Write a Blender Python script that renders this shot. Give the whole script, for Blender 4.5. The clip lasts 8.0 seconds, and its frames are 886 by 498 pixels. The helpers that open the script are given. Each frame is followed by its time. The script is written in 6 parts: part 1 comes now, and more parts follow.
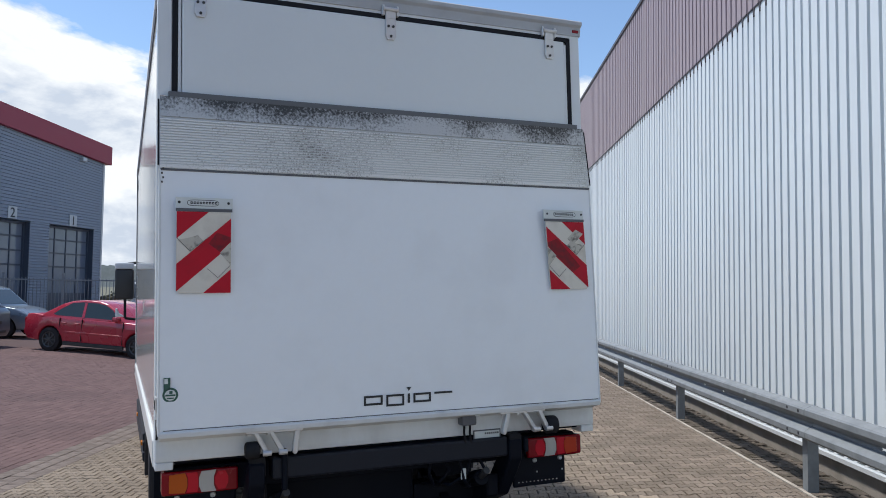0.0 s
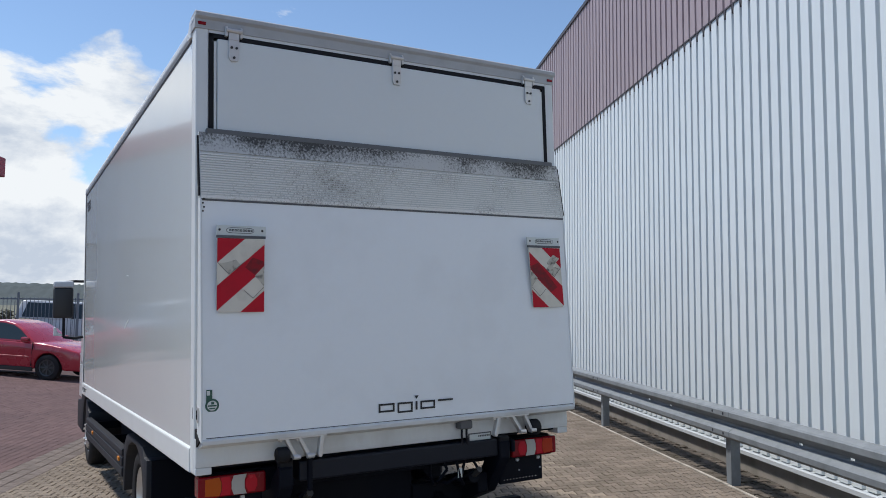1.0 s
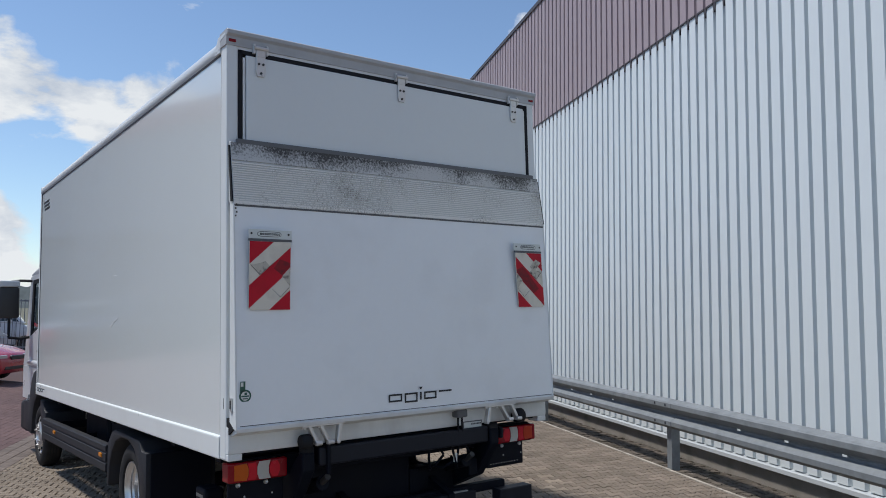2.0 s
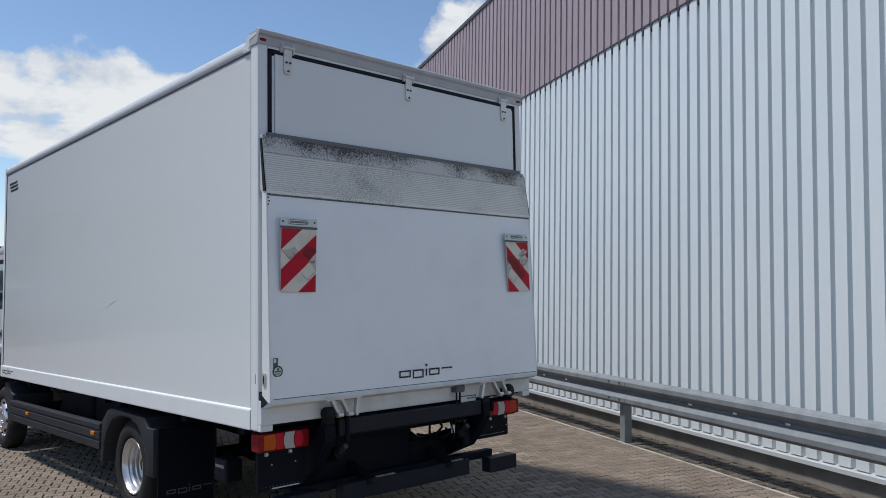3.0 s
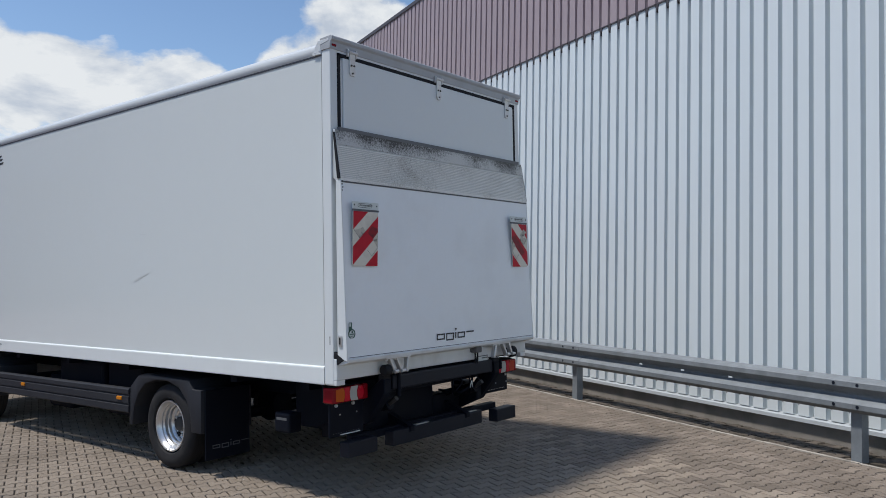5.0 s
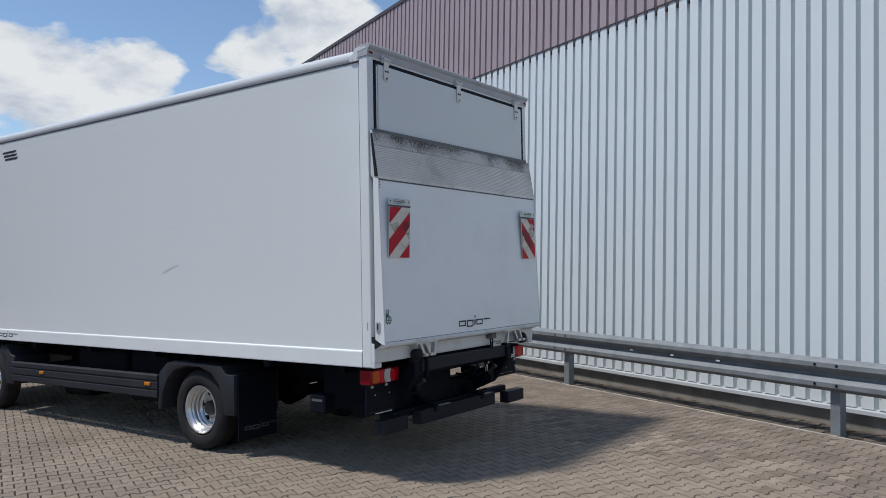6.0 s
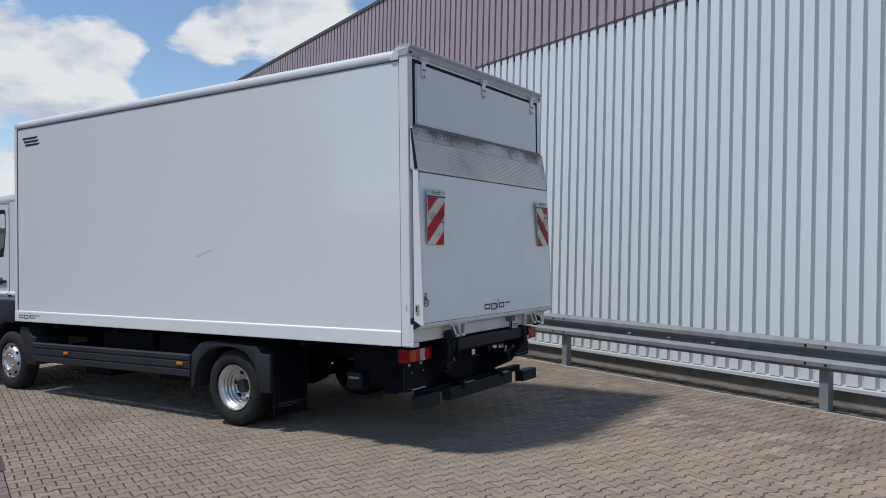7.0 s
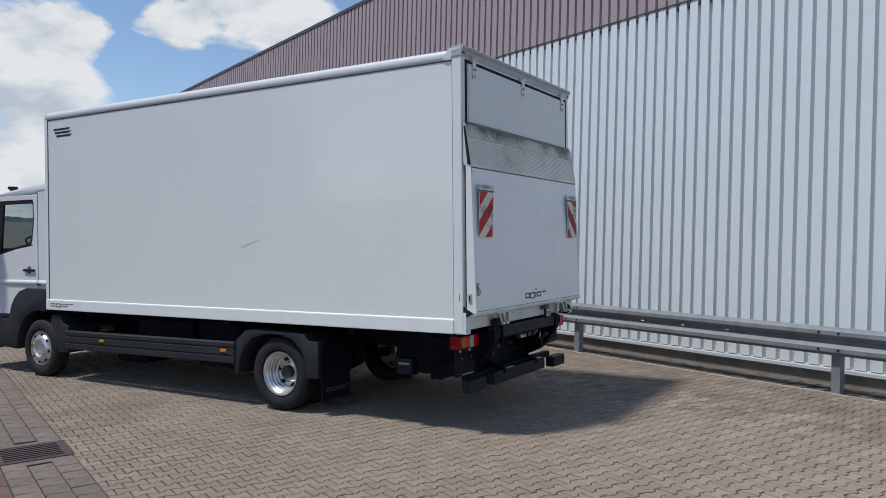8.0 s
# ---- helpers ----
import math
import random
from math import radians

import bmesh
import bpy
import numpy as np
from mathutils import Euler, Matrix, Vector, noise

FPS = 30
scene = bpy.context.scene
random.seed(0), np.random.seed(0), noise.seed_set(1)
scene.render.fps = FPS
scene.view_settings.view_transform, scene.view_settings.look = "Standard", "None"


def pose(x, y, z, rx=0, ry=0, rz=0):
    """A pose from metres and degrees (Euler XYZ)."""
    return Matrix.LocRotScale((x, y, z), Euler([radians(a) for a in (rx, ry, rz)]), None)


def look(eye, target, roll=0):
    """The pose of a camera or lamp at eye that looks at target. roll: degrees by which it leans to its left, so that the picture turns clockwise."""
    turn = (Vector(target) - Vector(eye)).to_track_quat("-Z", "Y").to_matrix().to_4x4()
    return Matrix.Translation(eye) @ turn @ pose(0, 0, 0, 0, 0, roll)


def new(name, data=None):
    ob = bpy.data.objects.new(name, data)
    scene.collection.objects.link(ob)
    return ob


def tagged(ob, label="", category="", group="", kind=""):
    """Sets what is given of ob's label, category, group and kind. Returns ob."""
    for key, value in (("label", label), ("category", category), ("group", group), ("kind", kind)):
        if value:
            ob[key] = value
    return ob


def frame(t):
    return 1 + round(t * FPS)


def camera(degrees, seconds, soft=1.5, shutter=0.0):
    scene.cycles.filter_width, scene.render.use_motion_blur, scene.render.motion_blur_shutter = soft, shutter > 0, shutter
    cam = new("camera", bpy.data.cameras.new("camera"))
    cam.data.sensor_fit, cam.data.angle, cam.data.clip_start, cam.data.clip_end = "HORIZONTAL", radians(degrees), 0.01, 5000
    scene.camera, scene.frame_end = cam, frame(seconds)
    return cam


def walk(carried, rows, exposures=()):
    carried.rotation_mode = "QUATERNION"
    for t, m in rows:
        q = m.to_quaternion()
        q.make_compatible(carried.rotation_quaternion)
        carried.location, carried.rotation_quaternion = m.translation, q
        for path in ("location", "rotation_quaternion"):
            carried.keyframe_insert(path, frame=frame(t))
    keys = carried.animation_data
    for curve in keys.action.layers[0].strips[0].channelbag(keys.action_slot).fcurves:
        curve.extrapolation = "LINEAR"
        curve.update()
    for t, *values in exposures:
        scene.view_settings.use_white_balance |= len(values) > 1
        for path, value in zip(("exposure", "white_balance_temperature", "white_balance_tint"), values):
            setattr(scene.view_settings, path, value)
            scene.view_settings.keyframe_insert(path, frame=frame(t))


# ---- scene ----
cam = camera(59.6, 8.0, soft=0.9)
PATH = [
    (0, (-0.193, -4.045, 1.773), (0.569, -2.199, 1.885), 0.75),
    (0.5, (-0.580, -4.136, 1.772), (0.301, -2.346, 1.910), 0.63),
    (1, (-0.973, -4.265, 1.775), (0.021, -2.536, 1.933), 0.53),
    (1.5, (-1.342, -4.330, 1.764), (-0.248, -2.665, 1.933), 0.60),
    (3, (-2.472, -4.300, 1.710), (-1.122, -2.831, 1.846), 1.00),
    (3.5, (-2.821, -4.238, 1.716), (-1.403, -2.833, 1.832), 1.29),
    (4, (-3.202, -4.195, 1.686), (-1.725, -2.851, 1.790), 1.12),
    (4.5, (-3.557, -4.124, 1.669), (-2.033, -2.831, 1.760), 1.08),
    (6, (-4.618, -3.934, 1.630), (-2.993, -2.769, 1.695), 1.00),
    (6.5, (-4.947, -3.829, 1.611), (-3.296, -2.701, 1.663), 1.16),
    (7, (-5.313, -3.716, 1.621), (-3.636, -2.626, 1.651), 1.36),
    (7.5, (-5.615, -3.512, 1.608), (-3.920, -2.451, 1.623), 1.50),
    (8, (-5.961, -3.291, 1.637), (-4.243, -2.266, 1.637), 1.49),
]
EXPOSURES = [(0, 0.31), (0.5, 0.25), (1, 0.15), (1.5, 0.06), (3, -0.02), (4, 0.0), (6, -0.07), (8, -0.09)]
walk(cam, [(t, look(eye, target, roll)) for t, eye, target, roll in PATH], EXPOSURES)


# ---------------------------------------------------------------- light
SUN_WAY = Vector((-0.38, 0.32, 1.0)).normalized()
SUN_EL = math.asin(SUN_WAY.z)
SUN_AZ = math.atan2(SUN_WAY.x, SUN_WAY.y)

sun = new("sun", bpy.data.lights.new("sun", "SUN"))
sun.data.energy, sun.data.angle, sun.data.color = 3.9, radians(5.0), (1.0, 0.965, 0.915)
sun.matrix_world = look(SUN_WAY * 60, (0, 0, 0))

world = bpy.data.worlds.new("sky")
scene.world = world
world.use_nodes = True


def build_sky():
    nt = world.node_tree
    nt.nodes.clear()
    N, L = nt.nodes.new, nt.links.new
    out, bg = N("ShaderNodeOutputWorld"), N("ShaderNodeBackground")
    L(bg.outputs[0], out.inputs[0])
    sky = N("ShaderNodeTexSky")
    sky.sky_type, sky.sun_disc = "NISHITA", False
    sky.sun_elevation, sky.sun_rotation = SUN_EL, SUN_AZ % (2 * math.pi)
    sky.air_density, sky.dust_density, sky.ozone_density = 1.0, 0.15, 3.5
    scale = N("ShaderNodeVectorMath")
    scale.operation = "SCALE"
    scale.inputs["Scale"].default_value = 0.14
    L(sky.outputs[0], scale.inputs[0])
    coord = N("ShaderNodeTexCoord")
    stretch = N("ShaderNodeMapping")
    stretch.inputs["Scale"].default_value = (1, 1, 2.1)
    stretch.inputs["Location"].default_value = CLOUD_SHIFT
    L(coord.outputs["Generated"], stretch.inputs[0])
    big = N("ShaderNodeTexNoise")
    big.inputs["Scale"].default_value, big.inputs["Detail"].default_value = 4.6, 9
    big.inputs["Roughness"].default_value, big.inputs["Distortion"].default_value = 0.60, 0.25
    L(stretch.outputs[0], big.inputs["Vector"])
    split = N("ShaderNodeSeparateXYZ")
    L(coord.outputs["Generated"], split.inputs[0])
    # more cloud low in the sky, less overhead
    low = N("ShaderNodeMapRange")
    for k, val in zip(("From Min", "From Max", "To Min", "To Max"), (0.02, 0.42, 0.11, -0.06)):
        low.inputs[k].default_value = val
    L(split.outputs["Z"], low.inputs["Value"])
    add = N("ShaderNodeMath")
    L(big.outputs["Fac"], add.inputs[0])
    L(low.outputs[0], add.inputs[1])
    # small billows that break up the edges
    puff = N("ShaderNodeTexNoise")
    puff.inputs["Scale"].default_value, puff.inputs["Detail"].default_value = 17.0, 5
    L(stretch.outputs[0], puff.inputs["Vector"])
    broken = N("ShaderNodeMath")
    broken.operation = "MULTIPLY_ADD"
    L(puff.outputs["Fac"], broken.inputs[0])
    broken.inputs[1].default_value = 0.26
    L(add.outputs[0], broken.inputs[2])
    less = N("ShaderNodeMath")
    less.operation = "SUBTRACT"
    L(broken.outputs[0], less.inputs[0])
    less.inputs[1].default_value = 0.135
    add = less
    # broad cloud banks and clearings: heading, elevation, half width in degrees, gain
    for heading, elev, wide, gain in CLOUD_BANKS:
        h, e = radians(heading), radians(elev)
        dot = N("ShaderNodeVectorMath")
        dot.operation = "DOT_PRODUCT"
        L(coord.outputs["Generated"], dot.inputs[0])
        dot.inputs[1].default_value = (math.sin(h) * math.cos(e), math.cos(h) * math.cos(e), math.sin(e))
        fall = N("ShaderNodeMapRange")
        fall.interpolation_type = "SMOOTHSTEP"
        for k, val in zip(("From Min", "From Max", "To Min", "To Max"), (math.cos(radians(wide)), 1.0, 0.0, gain)):
            fall.inputs[k].default_value = val
        L(dot.outputs["Value"], fall.inputs["Value"])
        more = N("ShaderNodeMath")
        L(add.outputs[0], more.inputs[0])
        L(fall.outputs[0], more.inputs[1])
        add = more
    ramp = N("ShaderNodeValToRGB")
    ramp.color_ramp.elements[0].position, ramp.color_ramp.elements[1].position = 0.535, 0.645
    L(add.outputs[0], ramp.inputs[0])
    # lit tops and grey-blue undersides
    # (a billow with more cloud above it than at its own height is an underside)
    lifted = N("ShaderNodeVectorMath")
    lifted.inputs[1].default_value = (0.0, 0.0, 0.11)
    L(stretch.outputs[0], lifted.inputs[0])
    above = N("ShaderNodeTexNoise")
    above.inputs["Scale"].default_value, above.inputs["Detail"].default_value = 4.6, 9
    above.inputs["Roughness"].default_value, above.inputs["Distortion"].default_value = 0.60, 0.25
    L(lifted.outputs[0], above.inputs["Vector"])
    under = N("ShaderNodeMath")
    under.operation = "SUBTRACT"
    L(big.outputs["Fac"], under.inputs[0])
    L(above.outputs["Fac"], under.inputs[1])
    fine = N("ShaderNodeMapRange")
    for k, val in zip(("From Min", "From Max", "To Min", "To Max"), (0.0, 0.27, 0.0, 1.0)):
        fine.inputs[k].default_value = val
    fluff = N("ShaderNodeMath")
    fluff.operation = "MULTIPLY_ADD"
    L(puff.outputs["Fac"], fluff.inputs[0])
    fluff.inputs[1].default_value = 0.35
    L(under.outputs[0], fluff.inputs[2])
    L(fluff.outputs[0], fine.inputs["Value"])
    tone = N("ShaderNodeValToRGB")
    tone.color_ramp.elements[0].position, tone.color_ramp.elements[1].position = 0.1, 0.85
    tone.color_ramp.elements[0].color = (0.50, 0.565, 0.665, 1)
    tone.color_ramp.elements[1].color = (0.80, 0.832, 0.862, 1)
    L(fine.outputs[0], tone.inputs[0])
    mix = N("ShaderNodeMix")
    mix.data_type = "RGBA"
    L(ramp.outputs[0], mix.inputs["Factor"])
    L(scale.outputs[0], mix.inputs["A"])
    L(tone.outputs[0], mix.inputs["B"])
    L(mix.outputs["Result"], bg.inputs[0])
    bg.inputs[1].default_value = 1.0


CLOUD_SHIFT = (0.35, 0.1, 0.2)
CLOUD_BANKS = [(0, 3, 7, 0.30), (-5, 13, 9, 0.20), (0, 9, 5, 0.12), (-2, 19, 4, -0.20), (7.5, 14.5, 6, 0.22), (11, 19.5, 5, -0.25), (8.5, 9.9, 4, -0.20), (5.3, 5, 4, 0.20), (15.5, 13, 6, 0.22),
               (21.5, 13.5, 5, 0.20), (24, 18.8, 5, -0.25), (30, 20.5, 8, -0.30), (27, 13.5, 5, 0.20), (33, 14.2, 3.5, 0.25), (36, 17.6, 3.5, -0.20), (39.3, 14.8, 3.5, 0.25),
               (44.5, 18, 5, 0.28), (47.8, 16, 4, 0.20), (37.7, 11.4, 3.2, -0.22), (42, 11, 3, -0.08), (32, 9.3, 3.5, 0.22), (28, 10.4, 3.5, 0.12), (30, 5, 4, 0.15)]
build_sky()


# ---------------------------------------------------------------- materials
def mat(name, color, rough=0.6, metal=0.0, var=0.12, scale=3.0, fine=60.0, bump=0.0, fine_bump=0.0, coat=0.0, dirt=None,
        dirt_amount=0.0, dirt_scale=2.0, island=0.0, objrand=0.0, stretch=(1, 1, 1), spec=0.5, rough_var=0.08, chalky=0.0):
    """A painted or mineral surface: base colour varied at two scales, stains, relief."""
    m = bpy.data.materials.new(name)
    m.use_nodes = True
    nt = m.node_tree
    N, L = nt.nodes.new, nt.links.new
    b = nt.nodes["Principled BSDF"]
    b.inputs["Roughness"].default_value, b.inputs["Metallic"].default_value = rough, metal
    b.inputs["Coat Weight"].default_value, b.inputs["Coat Roughness"].default_value = coat, 0.06
    b.inputs["Specular IOR Level"].default_value = spec
    b.inputs["Diffuse Roughness"].default_value = chalky
    co, mp = N("ShaderNodeTexCoord"), N("ShaderNodeMapping")
    mp.inputs["Scale"].default_value = stretch
    L(co.outputs["Object"], mp.inputs[0])

    def noise_tex(s, detail=5):
        n = N("ShaderNodeTexNoise")
        n.inputs["Scale"].default_value, n.inputs["Detail"].default_value = s, detail
        L(mp.outputs[0], n.inputs["Vector"])
        return n.outputs["Fac"]

    big, small = noise_tex(scale), noise_tex(fine, 3)

    def math_node(op, a, c):
        n = N("ShaderNodeMath")
        n.operation = op
        for i, v in enumerate((a, c)):
            if isinstance(v, (int, float)):
                n.inputs[i].default_value = v
            else:
                L(v, n.inputs[i])
        return n.outputs[0]

    val = math_node("ADD", math_node("MULTIPLY", big, 0.6), math_node("MULTIPLY", small, 0.4))
    val = math_node("MULTIPLY_ADD", val, 2 * var)
    val.node.inputs[2].default_value = 1 - var
    if island:
        g = N("ShaderNodeNewGeometry")
        r = math_node("MULTIPLY_ADD", g.outputs["Random Per Island"], 2 * island)
        r.node.inputs[2].default_value = 1 - island
        val = math_node("MULTIPLY", val, r)
    if objrand:
        g = N("ShaderNodeObjectInfo")
        r = math_node("MULTIPLY_ADD", g.outputs["Random"], 2 * objrand)
        r.node.inputs[2].default_value = 1 - objrand
        val = math_node("MULTIPLY", val, r)
    col = N("ShaderNodeVectorMath")
    col.operation = "SCALE"
    col.inputs[0].default_value = color
    L(val, col.inputs["Scale"])
    res = col.outputs[0]
    if dirt:
        d = noise_tex(dirt_scale, 8)
        rp = N("ShaderNodeValToRGB")
        rp.color_ramp.elements[0].position, rp.color_ramp.elements[1].position = 0.48, 0.72
        L(d, rp.inputs[0])
        mx = N("ShaderNodeMix")
        mx.data_type = "RGBA"
        L(math_node("MULTIPLY", rp.outputs[0], dirt_amount), mx.inputs["Factor"])
        L(res, mx.inputs["A"])
        mx.inputs["B"].default_value = (*dirt, 1)
        res = mx.outputs["Result"]
    L(res, b.inputs["Base Color"])
    rr = math_node("MULTIPLY_ADD", big, 2 * rough_var)
    rr.node.inputs[2].default_value = rough - rough_var
    L(rr, b.inputs["Roughness"])
    if bump or fine_bump:
        h = math_node("ADD", math_node("MULTIPLY", big, bump), math_node("MULTIPLY", small, fine_bump))
        bp = N("ShaderNodeBump")
        bp.inputs["Strength"].default_value, bp.inputs["Distance"].default_value = 1.0, 0.01
        L(h, bp.inputs["Height"])
        L(bp.outputs[0], b.inputs["Normal"])
    return m


WHITE_SIDE = mat("white gelcoat", (0.680, 0.716, 0.708), 0.12, coat=0.5, var=0.02, scale=0.8, fine=9, bump=0.02, rough_var=0.04)
WHITE_REAR = mat("white platform paint", (0.80, 0.835, 0.85), 0.32, var=0.03, scale=1.5, fine=30, bump=0.03, dirt=(0.45, 0.44, 0.42), dirt_amount=0.12, dirt_scale=3)
WHITE_FLAP = mat("greyish white flap", (0.675, 0.712, 0.712), 0.35, var=0.03, scale=1.5, fine=30)
WHITE_TRIM = mat("white painted profile", (0.675, 0.705, 0.705), 0.40, var=0.03, coat=0.1)
RAIL_WHITE = mat("dull white roof rail", (0.60, 0.625, 0.63), 0.38, var=0.06, scale=2, coat=0.25)
SKIRT = mat("white skirt profile", (0.72, 0.755, 0.75), 0.3, var=0.03, coat=0.2, dirt=(0.50, 0.49, 0.46), dirt_amount=0.15, dirt_scale=3, stretch=(1, 1, 0.4))
ROOF_GREY = mat("grey-white roof edge", (0.56, 0.59, 0.61), 0.45, var=0.08)
HEADER = mat("grey rear header", (0.40, 0.42, 0.44), 0.5, var=0.1, dirt=(0.2, 0.2, 0.2), dirt_amount=0.3, dirt_scale=5)
SILL = mat("dull white sill", (0.65, 0.68, 0.685), 0.42, var=0.08, dirt=(0.25, 0.23, 0.2), dirt_amount=0.35, dirt_scale=4, stretch=(1, 1, 0.4))
def worn_alu(name, light, dark, grain, grain_amount, patch, patch_lo, patch_hi, edge=None):
    """Bare aluminium: fine dark scratches and pits, thicker in broad worn patches."""
    m = bpy.data.materials.new(name)
    m.use_nodes = True
    nt = m.node_tree
    N, L = nt.nodes.new, nt.links.new
    b = nt.nodes["Principled BSDF"]
    b.inputs["Metallic"].default_value, b.inputs["Roughness"].default_value = 0.25, 0.5
    co, mp = N("ShaderNodeTexCoord"), N("ShaderNodeMapping")
    mp.inputs["Scale"].default_value = (1.0, 1.0, 0.9)
    L(co.outputs["Object"], mp.inputs[0])
    vals = []
    for sc, det in ((grain, 4), (patch, 5), (grain * 3.1, 2)):
        n = N("ShaderNodeTexNoise")
        n.inputs["Scale"].default_value, n.inputs["Detail"].default_value = sc, det
        L(mp.outputs[0], n.inputs["Vector"])
        vals.append(n.outputs["Fac"])
    rp = N("ShaderNodeMapRange")
    for k, v in zip(("From Min", "From Max", "To Min", "To Max"), (patch_lo, patch_hi, -0.14, 0.22)):
        rp.inputs[k].default_value = v
    L(vals[1], rp.inputs["Value"])
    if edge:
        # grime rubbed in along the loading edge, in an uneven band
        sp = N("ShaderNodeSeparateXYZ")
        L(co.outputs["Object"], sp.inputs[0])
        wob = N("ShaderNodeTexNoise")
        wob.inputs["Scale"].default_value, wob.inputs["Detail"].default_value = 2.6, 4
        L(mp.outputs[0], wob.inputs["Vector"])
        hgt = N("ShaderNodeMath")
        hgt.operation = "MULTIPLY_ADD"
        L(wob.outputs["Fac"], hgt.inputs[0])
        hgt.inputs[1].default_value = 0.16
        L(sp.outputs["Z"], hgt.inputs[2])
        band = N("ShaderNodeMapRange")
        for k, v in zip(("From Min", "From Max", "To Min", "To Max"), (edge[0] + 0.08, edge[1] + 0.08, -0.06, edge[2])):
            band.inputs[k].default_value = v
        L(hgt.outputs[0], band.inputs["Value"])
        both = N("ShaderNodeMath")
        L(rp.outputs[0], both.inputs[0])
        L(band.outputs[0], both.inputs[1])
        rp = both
    add = N("ShaderNodeMath")
    L(vals[0], add.inputs[0])
    L(rp.outputs[0], add.inputs[1])
    add2 = N("ShaderNodeMath")
    add2.operation = "MULTIPLY_ADD"
    L(vals[2], add2.inputs[0])
    add2.inputs[1].default_value = 0.3
    L(add.outputs[0], add2.inputs[2])
    ramp = N("ShaderNodeValToRGB")
    ramp.color_ramp.elements[0].position, ramp.color_ramp.elements[1].position = 0.62, 0.62 + grain_amount
    ramp.color_ramp.elements[0].color, ramp.color_ramp.elements[1].color = (*light, 1), (*dark, 1)
    L(add2.outputs[0], ramp.inputs[0])
    L(ramp.outputs[0], b.inputs["Base Color"])
    bp = N("ShaderNodeBump")
    bp.inputs["Strength"].default_value, bp.inputs["Distance"].default_value = 0.4, 0.003
    L(vals[0], bp.inputs["Height"])
    L(bp.outputs[0], b.inputs["Normal"])
    return m


ALU = worn_alu("worn ribbed aluminium", (0.74, 0.745, 0.72), (0.20, 0.195, 0.175), 110, 0.42, 3, 0.40, 0.74)
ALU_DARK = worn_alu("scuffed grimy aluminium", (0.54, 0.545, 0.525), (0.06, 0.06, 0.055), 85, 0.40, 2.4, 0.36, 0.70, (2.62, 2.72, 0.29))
TOP_BAR = mat("dull grey bar", (0.115, 0.12, 0.126), 0.5, var=0.12, fine=60)
# darker than the ribs, so the lines between them stand out
ALU_BASE = mat("dull aluminium between ribs", (0.56, 0.58, 0.575), 0.5, metal=0.2, var=0.2, fine=90)
RUBBER = mat("black rubber", (0.012, 0.013, 0.016), 0.75, var=0.2, spec=0.25)
RUBBER_GREY = mat("grey gasket", (0.10, 0.105, 0.115), 0.6, var=0.15)
TYRE = mat("tyre rubber", (0.016, 0.016, 0.018), 0.82, var=0.2, dirt=(0.06, 0.055, 0.048), dirt_amount=0.3, dirt_scale=6, spec=0.3)
RIM = mat("silver painted steel", (0.60, 0.60, 0.60), 0.3, metal=0.75, var=0.1, fine=40)
HUBC = mat("cast iron hub", (0.05, 0.05, 0.05), 0.6, metal=0.3, var=0.2)
PLASTIC = mat("dark grey plastic", (0.020, 0.022, 0.028), 0.6, var=0.15, fine=180, fine_bump=0.06, dirt=(0.05, 0.05, 0.05), dirt_amount=0.25, dirt_scale=3, spec=0.3)
# bluish lens veil over the dark parts is put into this base colour
CHASSIS = mat("black chassis paint", (0.004, 0.006, 0.012), 0.6, var=0.2, dirt=(0.012, 0.012, 0.013), dirt_amount=0.3, spec=0.12)
BEAM = mat("dark grey beam paint", (0.009, 0.012, 0.020), 0.5, var=0.15, spec=0.25)
GALV = mat("galvanised steel", (0.190, 0.208, 0.222), 0.62, metal=0.15, var=0.34, scale=6, fine=28, dirt=(0.10, 0.115, 0.125), dirt_amount=0.5, dirt_scale=5)
ZINC = mat("zinc-plated steel", (0.62, 0.62, 0.61), 0.38, metal=0.6, var=0.1)
CLAD = mat("white coated cladding", (0.615, 0.664, 0.685), 0.42, var=0.03, scale=0.4, fine=14, objrand=0.012, dirt=(0.53, 0.55, 0.55), dirt_amount=0.2, dirt_scale=0.8, stretch=(1, 1, 0.15))
MAUVE = mat("faded red-brown cladding", (0.325, 0.258, 0.275), 0.5, var=0.05, scale=0.5, fine=14, objrand=0.03, dirt=(0.35, 0.29, 0.30), dirt_amount=0.35, dirt_scale=1.6, stretch=(1, 1, 0.12))
TRIM_AND_SHADE = mat("dark flashing", (0.05, 0.042, 0.045), 0.5, var=0.1)
SILVER_TRIM = mat("pale metal flashing", (0.48, 0.51, 0.53), 0.4, metal=0.2, var=0.06)
CONCRETE = mat("plinth concrete", (0.24, 0.215, 0.19), 0.88, var=0.2, scale=2.5, fine=70, bump=0.2, fine_bump=0.2, dirt=(0.10, 0.095, 0.075), dirt_amount=0.6, dirt_scale=3)
PAVER = mat("beige concrete paver", (0.285, 0.236, 0.187), 0.9, var=0.36, scale=0.8, fine=110, fine_bump=1.1, island=0.11, dirt=(0.168, 0.133, 0.103), dirt_amount=0.45, dirt_scale=0.7, spec=0.12, chalky=0.5)
PAVER_ONE = mat("beige concrete paver piece", (0.285, 0.236, 0.187), 0.9, var=0.36, scale=5, fine=110, fine_bump=1.1, objrand=0.10, dirt=(0.168, 0.133, 0.103), dirt_amount=0.3, dirt_scale=6, spec=0.12, chalky=0.5)
